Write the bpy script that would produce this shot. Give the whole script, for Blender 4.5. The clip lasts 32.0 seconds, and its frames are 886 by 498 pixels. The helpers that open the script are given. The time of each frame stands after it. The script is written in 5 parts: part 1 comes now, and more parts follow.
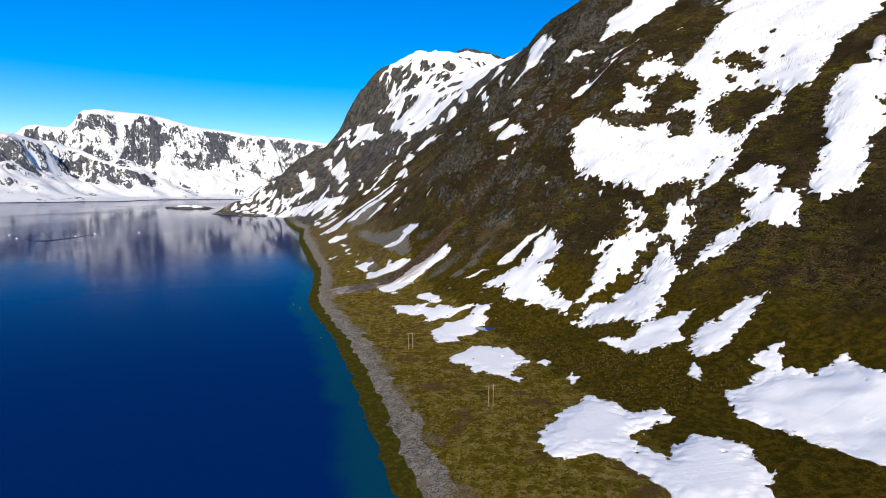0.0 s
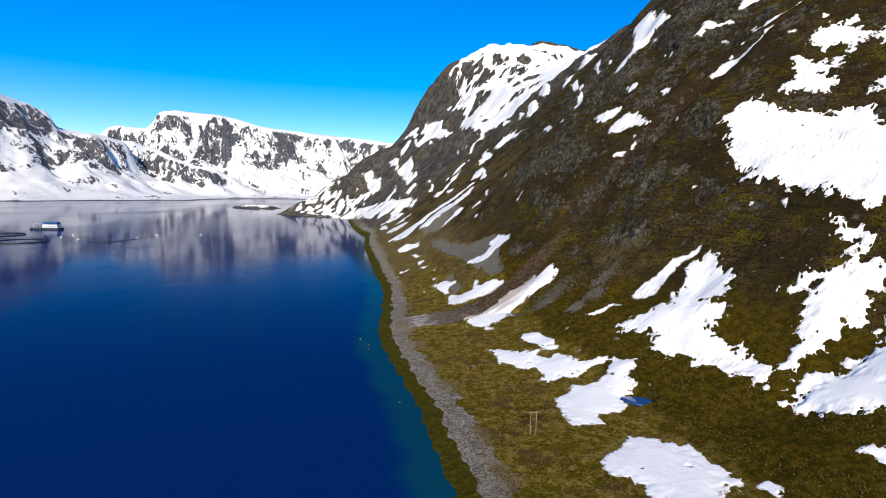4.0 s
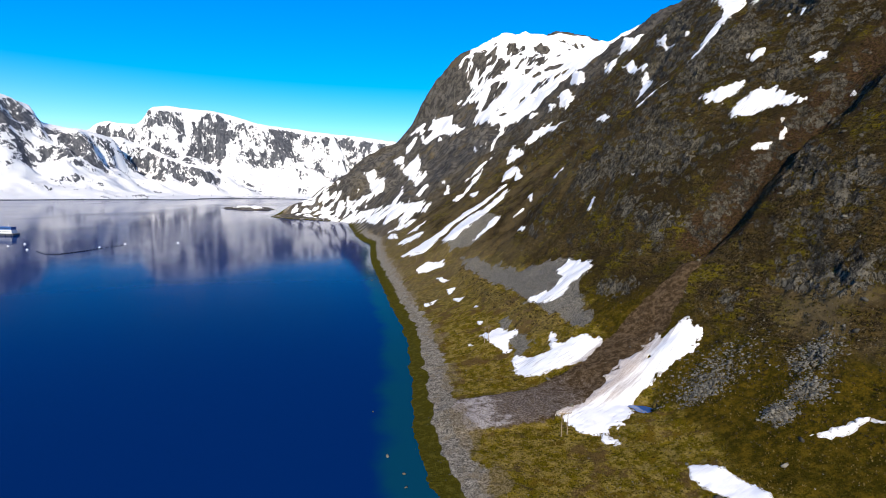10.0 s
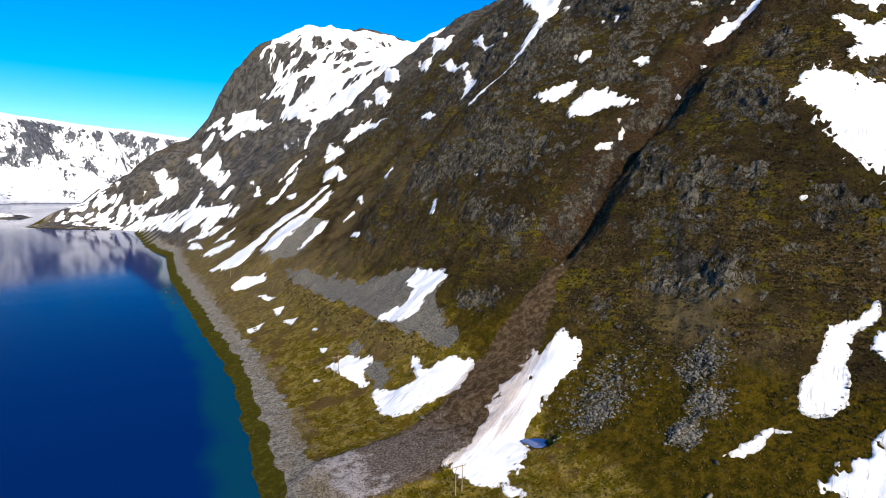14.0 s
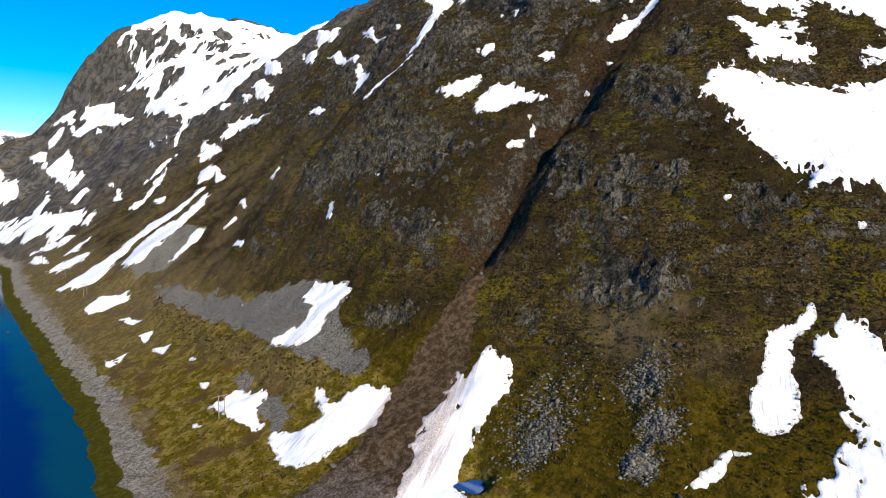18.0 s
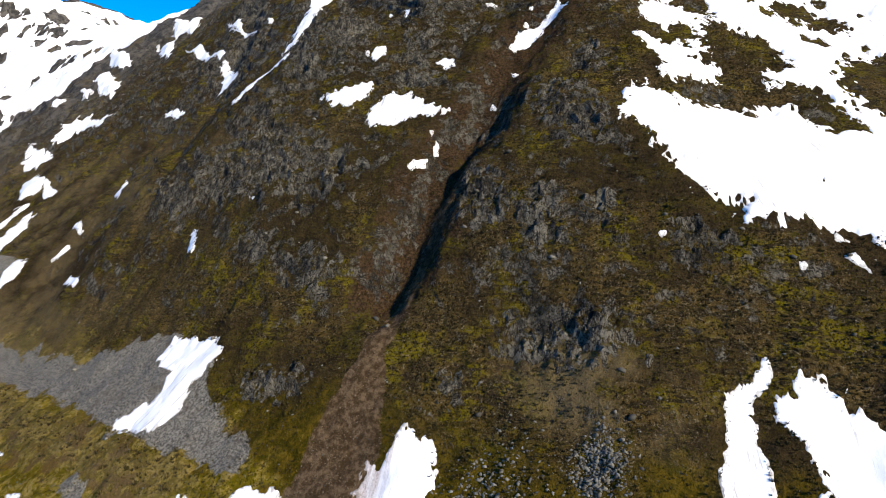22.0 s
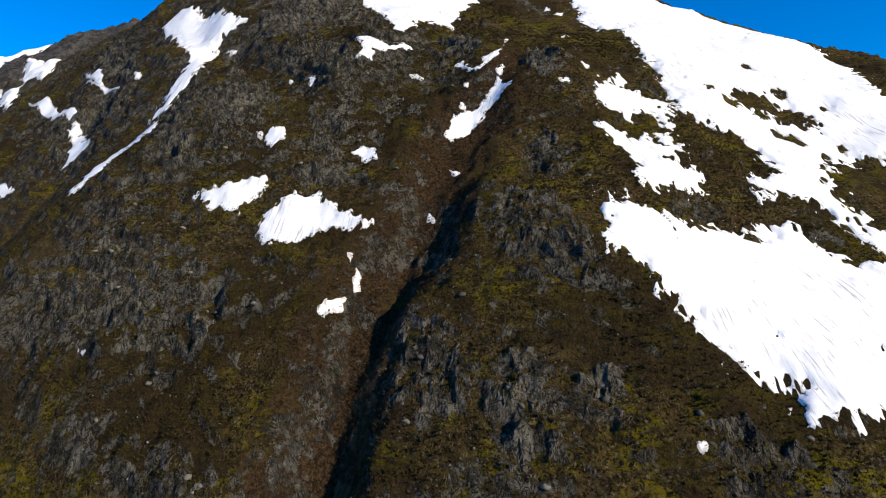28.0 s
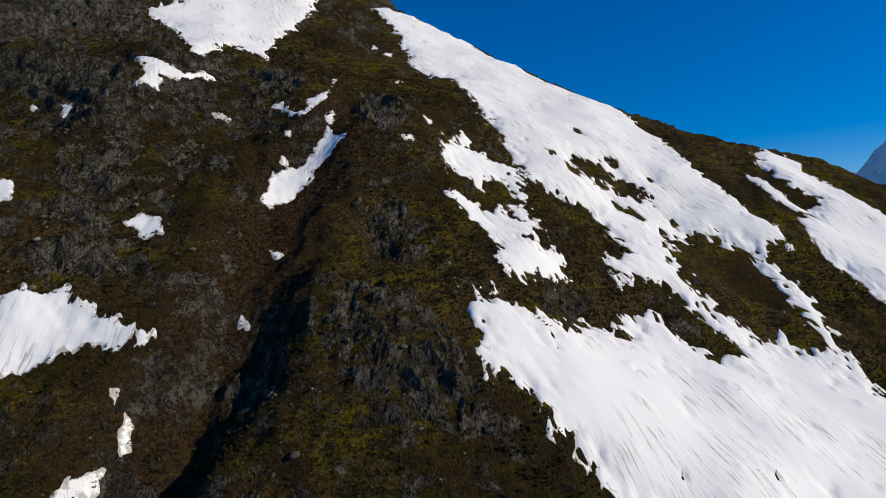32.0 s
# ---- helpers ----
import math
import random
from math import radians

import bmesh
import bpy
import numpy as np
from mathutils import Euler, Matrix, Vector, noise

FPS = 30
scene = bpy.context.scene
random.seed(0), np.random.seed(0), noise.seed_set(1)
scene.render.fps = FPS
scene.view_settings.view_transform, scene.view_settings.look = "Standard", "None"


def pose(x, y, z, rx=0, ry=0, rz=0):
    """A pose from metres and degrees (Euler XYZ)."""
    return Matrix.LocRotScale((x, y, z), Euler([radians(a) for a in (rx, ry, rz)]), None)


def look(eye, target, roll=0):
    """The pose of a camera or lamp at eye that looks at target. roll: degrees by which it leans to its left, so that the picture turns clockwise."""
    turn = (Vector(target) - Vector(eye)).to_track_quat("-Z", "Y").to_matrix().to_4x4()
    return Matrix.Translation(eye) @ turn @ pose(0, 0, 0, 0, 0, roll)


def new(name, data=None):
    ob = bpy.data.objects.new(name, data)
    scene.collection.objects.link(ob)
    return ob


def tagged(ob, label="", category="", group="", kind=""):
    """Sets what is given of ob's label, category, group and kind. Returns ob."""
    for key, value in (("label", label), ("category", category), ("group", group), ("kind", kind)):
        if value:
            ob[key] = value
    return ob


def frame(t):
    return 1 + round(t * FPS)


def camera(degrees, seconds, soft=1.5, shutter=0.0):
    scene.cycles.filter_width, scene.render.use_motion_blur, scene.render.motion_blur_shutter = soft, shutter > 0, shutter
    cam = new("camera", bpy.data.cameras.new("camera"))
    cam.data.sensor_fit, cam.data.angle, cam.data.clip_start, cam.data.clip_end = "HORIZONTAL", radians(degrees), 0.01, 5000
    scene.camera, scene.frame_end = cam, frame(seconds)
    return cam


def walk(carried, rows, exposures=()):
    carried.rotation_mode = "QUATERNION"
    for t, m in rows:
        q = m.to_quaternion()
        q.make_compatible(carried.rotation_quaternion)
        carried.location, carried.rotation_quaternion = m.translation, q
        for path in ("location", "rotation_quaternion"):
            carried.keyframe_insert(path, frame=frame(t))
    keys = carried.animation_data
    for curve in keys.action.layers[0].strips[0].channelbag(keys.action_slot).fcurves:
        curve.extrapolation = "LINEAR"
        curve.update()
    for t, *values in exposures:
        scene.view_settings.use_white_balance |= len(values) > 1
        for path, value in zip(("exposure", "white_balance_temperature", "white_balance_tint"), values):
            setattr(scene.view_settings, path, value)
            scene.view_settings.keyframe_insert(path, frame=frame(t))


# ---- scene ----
EXPOSURES = [(0.0, -0.15), (3.0, -0.1), (6.0, -0.05), (10.0, 0.15), (13.0, 0.25), (17.0, 0.3), (23.0, 0.45), (25.0, 0.45), (28.0, 0.0), (29.0, -0.25), (30.0, -0.45), (31.0, -0.65), (32.0, -0.7)]
# the camera: seconds, eye in metres, then heading (clockwise from +y), tilt and lean in degrees
cam = camera(77.63, 32.0, soft=0.8)
FLIGHT = [
    (0.0, 0.0, 0.0, 90.0, 0.00, -6.24, 0.89),
    (0.5, -3.2, 12.7, 90.1, -1.15, -6.19, 1.02),
    (1.0, -6.4, 25.6, 90.2, -2.82, -6.22, 1.14),
    (1.5, -10.1, 38.4, 90.4, -4.40, -6.25, 1.17),
    (2.0, -14.0, 50.9, 90.7, -5.38, -6.29, 1.24),
    (2.5, -18.0, 62.8, 91.2, -5.84, -6.35, 1.22),
    (3.0, -22.1, 74.6, 91.4, -6.09, -6.36, 1.25),
    (3.5, -26.2, 86.2, 91.6, -6.22, -6.32, 1.30),
    (5.5, -41.7, 132.0, 93.1, -6.35, -6.30, 1.29),
    (6.0, -45.7, 143.4, 93.4, -6.31, -6.31, 1.32),
    (6.5, -49.8, 154.6, 93.8, -6.28, -6.29, 1.33),
    (7.0, -53.8, 166.0, 93.9, -6.23, -6.30, 1.33),
    (7.5, -57.8, 177.6, 94.0, -6.17, -6.30, 1.37),
    (8.0, -61.8, 188.7, 94.0, -6.13, -6.32, 1.40),
    (8.5, -65.8, 200.1, 94.2, -6.07, -6.35, 1.42),
    (9.0, -69.7, 211.5, 94.3, -6.05, -6.31, 1.53),
    (9.5, -73.6, 222.6, 94.3, -6.03, -6.29, 1.61),
    (10.0, -77.4, 233.5, 94.3, -6.01, -6.30, 1.67),
    (10.5, -81.3, 243.0, 94.3, -5.94, -6.30, 1.71),
    (11.0, -84.7, 250.1, 94.7, -1.65, -6.20, 1.60),
    (11.5, -87.7, 256.7, 95.0, 2.97, -6.09, 1.40),
    (12.0, -90.4, 263.2, 95.6, 6.55, -6.05, 1.18),
    (12.5, -91.9, 268.0, 95.7, 8.59, -5.99, 1.13),
    (13.0, -92.7, 271.4, 95.7, 9.85, -5.95, 1.08),
    (13.5, -93.7, 274.4, 95.9, 11.98, -5.94, 1.00),
    (14.0, -94.4, 277.7, 96.2, 13.71, -5.98, 0.91),
    (14.5, -94.9, 281.2, 96.3, 15.43, -5.98, 0.81),
    (16.5, -95.1, 296.2, 97.0, 21.38, -5.98, 0.50),
    (17.0, -94.8, 300.2, 97.0, 22.72, -5.94, 0.47),
    (17.5, -94.2, 304.5, 97.0, 24.06, -5.90, 0.41),
    (18.0, -93.5, 309.1, 97.0, 25.30, -5.86, 0.33),
    (18.5, -92.5, 314.0, 96.9, 25.91, -5.83, 0.32),
    (19.0, -91.3, 318.9, 96.9, 27.22, -5.81, 0.30),
    (19.5, -90.3, 323.2, 98.0, 31.13, -5.85, 0.08),
    (20.0, -88.8, 328.2, 99.4, 32.52, -5.85, -0.07),
    (20.5, -87.1, 333.3, 101.2, 33.21, -5.89, -0.15),
    (21.0, -85.2, 338.3, 103.6, 33.96, -5.89, -0.08),
    (21.5, -83.1, 342.9, 106.4, 35.60, -5.90, -0.11),
    (22.0, -81.1, 347.6, 109.2, 37.67, -5.89, -0.11),
    (22.5, -78.8, 352.4, 112.0, 39.15, -5.96, -0.28),
    (23.0, -76.4, 357.0, 114.9, 41.44, -6.02, -0.40),
    (23.5, -73.6, 361.6, 118.0, 42.83, -6.07, -0.40),
    (24.0, -70.8, 366.3, 120.9, 43.46, -6.11, -0.37),
    (24.5, -67.6, 371.1, 123.8, 43.66, -6.12, -0.34),
    (25.0, -64.5, 375.8, 126.6, 43.79, -6.16, -0.35),
    (25.5, -61.4, 380.6, 129.5, 44.30, -6.19, -0.43),
    (27.5, -47.9, 400.2, 141.4, 47.22, -3.03, -0.62),
    (28.0, -44.1, 405.1, 144.3, 47.55, -2.04, -0.60),
    (28.5, -40.2, 409.8, 146.8, 47.83, 0.29, -0.55),
    (29.0, -36.5, 413.9, 149.5, 48.76, 0.30, -0.52),
    (29.5, -33.3, 418.1, 152.1, 52.67, 0.31, -0.56),
    (30.0, -30.0, 422.1, 154.8, 56.75, 0.29, -0.62),
    (30.5, -26.3, 426.3, 157.7, 60.05, 0.23, -0.71),
    (31.0, -22.3, 430.1, 160.6, 62.90, 0.17, -0.70),
    (31.5, -17.9, 433.7, 163.2, 65.24, 0.21, -0.76),
    (32.0, -13.3, 436.9, 165.9, 66.96, 0.24, -0.83),
]


def aim(x, y, z, heading, tilt, lean):
    a, b = radians(heading), radians(tilt)
    return look((x, y, z), (x + 100 * math.sin(a) * math.cos(b), y + 100 * math.cos(a) * math.cos(b), z + 100 * math.sin(b)), lean)


walk(cam, [(t, aim(*row)) for t, *row in FLIGHT], EXPOSURES)
# ---- end of path ----

# ---- daylight: a low spring sun behind the start of the flight ----
world = bpy.data.worlds.new("clear_sky")
scene.world = world
world.use_nodes = True
_w = world.node_tree
_bg = _w.nodes["Background"]
sky = _w.nodes.new("ShaderNodeTexSky")
sky.sky_type = "NISHITA"
sky.sun_disc = False
SUN_FROM, SUN_HIGH = 172.0, 27.0   # compass degrees from +y towards +x, and height
sky.sun_elevation, sky.sun_rotation = radians(SUN_HIGH), radians(SUN_FROM)
sky.air_density, sky.dust_density, sky.ozone_density, sky.altitude = 1.0, 0.1, 5.0, 200.0
_hue = _w.nodes.new("ShaderNodeHueSaturation")   # deep blue of dry, clear air
_hue.inputs["Hue"].default_value = 0.512
_hue.inputs["Saturation"].default_value = 1.5
_hue.inputs["Value"].default_value = 1.2
_w.links.new(sky.outputs[0], _hue.inputs["Color"])
_w.links.new(_hue.outputs[0], _bg.inputs[0])
_bg.inputs[1].default_value = 0.145
_s = bpy.data.lights.new("sun", "SUN")
_s.energy, _s.angle, _s.color = 5.6, radians(0.53), (1.0, 0.89, 0.71)
_a, _b = radians(SUN_FROM), radians(SUN_HIGH)
sun = new("sun", _s)
sun.matrix_world = look((0, 0, 800), (-math.sin(_a) * math.cos(_b) * 100, -math.cos(_a) * math.cos(_b) * 100, 800 - math.sin(_b) * 100))

# ---- numeric noise for the landforms ----
def _hash(ix, iy, seed):
    h = (ix.astype(np.int64) * 374761393 + iy.astype(np.int64) * 668265263 + seed * 974634777) & 0xFFFFFFFF
    h = ((h ^ (h >> 13)) * 1274126177) & 0xFFFFFFFF
    h = ((h ^ (h >> 16)) * 2246822519) & 0xFFFFFFFF
    return (h ^ (h >> 15)) & 0xFFFFFFFF


_TURN = np.arange(4096) * (2 * np.pi / 4096)
_COS, _SIN = np.cos(_TURN), np.sin(_TURN)


def gnoise(x, y, seed=0):
    """Gradient noise, about -1 to 1."""
    x0, y0 = np.floor(x), np.floor(y)
    fx, fy = x - x0, y - y0
    u, v = fx * fx * fx * (fx * (fx * 6 - 15) + 10), fy * fy * fy * (fy * (fy * 6 - 15) + 10)

    def corner(dx, dy):
        a = _hash(x0 + dx, y0 + dy, seed) >> 20
        return _COS[a] * (fx - dx) + _SIN[a] * (fy - dy)
    a, b, c, d = corner(0, 0), corner(1, 0), corner(0, 1), corner(1, 1)
    return 1.5 * ((a * (1 - u) + b * u) * (1 - v) + (c * (1 - u) + d * u) * v)


def fbm(x, y, octaves=4, seed=0, gain=0.5):
    s, a = 0.0, 1.0
    for k in range(octaves):
        s = s + a * gnoise(x * 2 ** k + 17.3 * k, y * 2 ** k - 9.1 * k, seed + k)
        a *= gain
    return s


def ridged(x, y, octaves=4, seed=0):
    s, a = 0.0, 1.0
    for k in range(octaves):
        s = s + a * (1 - 2 * np.abs(gnoise(x * 2.1 ** k + 5.7 * k, y * 2.1 ** k + 3.3 * k, seed + k)))
        a *= 0.5
    return s


def blocks(x, y, seed=0):
    """Random step height of the nearest cell, with the distance to it: broken rock."""
    x0, y0 = np.floor(x), np.floor(y)
    best, value = np.full(np.shape(x), 9.0), np.zeros(np.shape(x))
    for dx in (-1, 0, 1):
        for dy in (-1, 0, 1):
            h = _hash(x0 + dx, y0 + dy, seed)
            px, py = x0 + dx + (h & 1023) / 1023.0, y0 + dy + ((h >> 10) & 1023) / 1023.0
            d = (x - px) ** 2 + (y - py) ** 2
            near = d < best
            best = np.where(near, d, best)
            value = np.where(near, ((h >> 20) & 1023) / 1023.0, value)
    return value, np.sqrt(best)


def smooth(a, b, v):
    t = np.clip((v - a) / (b - a), 0, 1)
    return t * t * (3 - 2 * t)


# ---- the plan: shoreline, slope profiles, gullies ----
SHORE_Y = [-1500, -300, 0, 100, 155, 208, 275, 325, 400, 440, 490, 535, 590, 660, 730, 790, 905, 1000, 1110, 1180, 1500, 1600, 1800, 1890, 2000, 2300, 3000]
SHORE_X = [250, 150, 55, 6, -14, -29, -49, -66, -97, -109, -118, -127, -140, -163, -184, -203, -238, -262, -288, -324, -431, -469, -640, -785, -650, -560, -400]
OUT = [0, 22, 55, 100, 155, 220, 300, 400, 520, 680]   # metres inland of the shoreline
HEIGHTS = {  # northing: heights at those distances
    100: [3, 7, 12, 20, 33, 47, 60, 60, 31],
    230: [2, 4, 8, 22, 49, 89, 131, 153, 125],
    310: [2, 4, 9, 27, 62, 113, 172, 207, 178],
    380: [3, 6, 18, 41, 88, 128, 194, 241, 211],
    440: [4, 8, 21, 62, 115, 150, 208, 257, 229],
    500: [4, 13, 36, 79, 145, 188, 238, 276, 250],
    570: [6, 21, 49, 105, 159, 223, 264, 315, 287],
    660: [6, 19, 50, 117, 189, 247, 299, 370, 345],
    780: [12, 32, 61, 100, 157, 251, 352, 432, 518],
    950: [14, 35, 65, 105, 160, 238, 335, 413, 504],
    1250: [15, 38, 70, 110, 159, 216, 298, 386, 467],
    1500: [15, 38, 71, 112, 165, 234, 319, 389, 487],
    1680: [15, 38, 69, 108, 159, 232, 335, 413, 461],
    1850: [13, 33, 59, 92, 132, 188, 282, 443, 535],
    2100: [7, 18, 34, 58, 93, 154, 262, 423, 591],
}


def cubic(knots, values, v):
    """Smooth interpolation along the last axis of values (one row per knot first)."""
    k = np.asarray(knots, float)
    z = np.asarray(values, float)
    v = np.clip(v, k[0], k[-1])
    i = np.clip(np.searchsorted(k, v, side="right") - 1, 0, len(k) - 2)
    m = np.empty_like(z)
    m[1:-1] = (z[2:] - z[:-2]) / (k[2:] - k[:-2])[:, None]
    m[0], m[-1] = (z[1] - z[0]) / (k[1] - k[0]), (z[-1] - z[-2]) / (k[-1] - k[-2])
    h = k[i + 1] - k[i]
    u = (v - k[i]) / h
    return ((2 * u**3 - 3 * u**2 + 1), (u**3 - 2 * u**2 + u) * h, (-2 * u**3 + 3 * u**2), (u**3 - u**2) * h), i, m


_YK = sorted(HEIGHTS)
_Z = np.array([[0] + HEIGHTS[k] for k in _YK], float)


def profile(d, y):
    d = np.asarray(d, float)
    wy, iy, my = cubic(_YK, _Z, y)
    wd, idx, _ = cubic(OUT, _Z.T, d)
    k = np.asarray(OUT, float)

    def along(table):
        m = np.empty_like(table)
        m[:, 1:-1] = (table[:, 2:] - table[:, :-2]) / (k[2:] - k[:-2])
        m[:, 0], m[:, -1] = (table[:, 1] - table[:, 0]) / (k[1] - k[0]), (table[:, -1] - table[:, -2]) / (k[-1] - k[-2])
        return m

    def at(row):
        def pick(t, m):
            return wd[0] * t[row, idx] + wd[1] * m[row, idx] + wd[2] * t[row, idx + 1] + wd[3] * m[row, idx + 1]
        return pick(_Z, _ZD), pick(my, _MD)
    _ZD, _MD = along(_Z), along(my)
    z0, m0 = at(iy)
    z1, m1 = at(iy + 1)
    return wy[0] * z0 + wy[1] * m0 + wy[2] * z1 + wy[3] * m1


def to_line(x, y, line):
    """Distance to a bent line and how far along it (0 to 1)."""
    best, where = np.full(np.shape(x), 1e9), np.zeros(np.shape(x))
    n = len(line) - 1
    for k in range(n):
        (ax, ay), (bx, by) = line[k], line[k + 1]
        ux, uy = bx - ax, by - ay
        t = np.clip(((x - ax) * ux + (y - ay) * uy) / (ux * ux + uy * uy), 0, 1)
        d = np.hypot(x - ax - t * ux, y - ay - t * uy)
        near = d < best
        best, where = np.where(near, d, best), np.where(near, (k + t) / n, where)
    return best, where


SNOW_LIST = []


def snow(name, label, outline, holes=(), **more):
    """Note a bank of snow by its outline in plan; it is built after the ground."""
    xs_, ys_ = [p[0] for p in outline], [p[1] for p in outline]
    SNOW_LIST.append((name, label, outline, holes, more, (min(xs_), min(ys_), max(xs_), max(ys_))))

# ---- snow: each bank by its outline in plan ----
snow("snowfield", "broad white spring snowfield on the steep brown mountainside", [(339, 640), (361, 623), (375, 578), (369, 522), (358, 464), (324, 442), (289, 424), (258, 396), (253, 393), (246, 407), (234, 392), (204, 384), (192, 376), (183, 376), (172, 369), (163, 356), (165, 367), (152, 375), (138, 370), (126, 395), (108, 421), (102, 426), (106, 430), (102, 450), (108, 469), (107, 478), (125, 489), (132, 483), (131, 468), (157, 460), (157, 452), (170, 452), (177, 447), (172, 430), (176, 421), (188, 421), (194, 441), (187, 452), (181, 454), (186, 462), (199, 452), (210, 467), (201, 488), (216, 502), (277, 553), (275, 574), (317, 610)], [[(226, 441), (240, 430), (243, 416), (238, 406), (229, 400), (214, 397), (208, 390), (203, 391), (202, 398), (204, 404), (198, 410), (198, 421), (200, 429), (206, 435), (209, 440)], [(243, 481), (247, 474), (251, 465), (251, 448), (244, 452), (237, 466), (230, 477)]], rough=1.3, spots=[(276, 484, 2.2), (232, 488, 2.3), (243, 478, 3.2), (237, 474, 4.2), (228, 478, 3.4), (259, 465, 2.8), (250, 460, 3.5), (249, 456, 2.8), (250, 450, 2.1), (230, 454, 3.1), (229, 459, 2.5), (228, 451, 2.7), (265, 448, 1.4), (241, 438, 1.9)])
snow("snowfield", "long band of rough snow down the mountainside", [(208, 316), (220, 325), (226, 337), (230, 334), (240, 356), (252, 372), (264, 384), (276, 386), (287, 383), (289, 373), (274, 351), (265, 351), (267, 342), (255, 325), (246, 325), (237, 314), (224, 297), (217, 295), (206, 298), (204, 313)])
snow("snow_patch", "ragged snow patch on the rocky mountainside", [(291, 393), (304, 403), (310, 404), (291, 377), (288, 386)])
snow("snow_streak", "ragged snow streak below the large snowfield", [(165, 354), (177, 373), (184, 377), (192, 378), (200, 375), (191, 366), (180, 357), (172, 353), (165, 354), (159, 351), (157, 352), (162, 357)])
snow("snowfield", "branching snow tongue running down a brown heath slope", [(122, 374), (126, 372), (132, 361), (128, 355), (121, 353), (115, 357), (103, 358), (94, 354), (109, 352), (100, 348), (91, 332), (80, 322), (102, 327), (107, 331), (122, 325), (131, 335), (138, 336), (136, 321), (132, 310), (137, 303), (128, 302), (108, 277), (100, 275), (97, 289), (87, 291), (78, 302), (75, 309), (88, 316), (99, 316), (108, 319), (116, 317), (114, 331), (122, 340), (133, 342), (138, 346), (143, 355), (153, 354), (160, 346), (148, 342), (152, 337), (147, 331), (140, 329), (139, 339), (133, 346), (122, 354), (125, 361), (121, 367)], rough=1.3)
snow("snowfield", "wide snow tongue lying in a shallow slope gully", [(182, 352), (190, 351), (198, 350), (206, 333), (196, 328), (189, 322), (202, 315), (189, 294), (183, 301), (174, 311), (165, 308), (153, 302), (143, 301), (137, 303), (145, 306), (156, 318), (163, 321), (169, 316), (176, 318), (177, 327), (184, 329), (183, 343)])
snow("snow_patch", "snow patch on brown and olive slope heath", [(80, 271), (85, 273), (89, 267), (97, 267), (102, 276), (108, 276), (119, 274), (122, 276), (128, 273), (122, 268), (114, 257), (113, 250), (105, 248), (98, 250), (93, 249), (88, 256), (84, 264)])
snow("snow_patch", "snow patch on brown and olive slope heath", [(111, 242), (120, 253), (129, 256), (135, 259), (145, 263), (156, 261), (149, 256), (142, 247), (136, 244), (125, 234), (117, 233), (110, 232)])
snow("snow_patch", "tiny leftover snow patch on the meadow", [(102, 221), (108, 229), (108, 222), (104, 214), (103, 219)])
snow("snowfield", "rough snow bank on mossy ground at the slope foot", [(105, 198), (114, 202), (120, 204), (125, 211), (127, 218), (135, 223), (141, 222), (128, 203), (122, 198), (121, 192), (114, 182), (106, 178), (104, 185)])
snow("snowfield", "flat snow sheet with small dark melt holes", [(105, 196), (123, 204), (135, 206), (139, 199), (154, 204), (154, 186), (154, 172), (126, 139), (117, 155), (109, 170), (102, 180)], rough=0.6)
snow("snow_patch", "tiny leftover snow patch on the meadow", [(56, 238), (60, 244), (59, 238), (62, 238), (57, 231)])
snow("snow_patch", "tiny leftover snow patch on the meadow", [(47, 261), (50, 264), (53, 260), (50, 255)])
snow("snowfield", "flat melting snow patch on the shore meadow", [(35, 184), (44, 200), (60, 217), (68, 207), (71, 195), (84, 197), (82, 187), (68, 180), (69, 167), (84, 175), (96, 165), (95, 151), (86, 134), (64, 139), (60, 154), (56, 162), (50, 170), (39, 165), (34, 170)], [[(66, 180), (76, 187), (77, 173), (71, 163), (64, 171)]], rough=0.6)
snow("snow_patch", "oval melting snow patch with a grey rock in it", [(4, 270), (6, 278), (10, 283), (17, 292), (22, 292), (30, 289), (33, 285), (36, 289), (36, 284), (38, 277), (42, 271), (41, 266), (45, 267), (44, 262), (40, 261), (36, 259), (34, 253), (33, 245), (37, 242), (35, 238), (32, 241), (29, 246), (24, 248), (21, 253), (19, 254), (16, 250), (14, 256), (14, 261), (10, 265), (6, 266)], rough=0.6)
snow("snow_patch", "thin melting snow sheet on shore marsh", [(-42, 391), (-29, 383), (-20, 378), (-16, 376), (-11, 377), (-11, 371), (-5, 367), (-2, 369), (3, 367), (6, 361), (8, 358), (12, 357), (16, 359), (21, 356), (15, 353), (8, 347), (3, 344), (-1, 345), (-8, 341), (-11, 344), (-9, 347), (-12, 354), (-13, 360), (-19, 357), (-25, 363), (-31, 371), (-34, 382)], rough=0.6)
snow("snow_patch", "rounded snow patch beside mossy stones", [(-19, 397), (-16, 403), (-9, 397), (-5, 391), (-1, 378), (-1, 374), (-9, 377), (-12, 386), (-16, 389)], rough=0.6)
snow("snow_patch", "flat snow patch beside a small blue pool", [(-6, 326), (0, 330), (2, 338), (7, 336), (13, 339), (18, 344), (23, 356), (31, 351), (30, 344), (25, 338), (27, 333), (23, 328), (21, 317), (17, 312), (10, 311), (10, 303), (-2, 301), (-4, 312), (-6, 320)], rough=0.6)
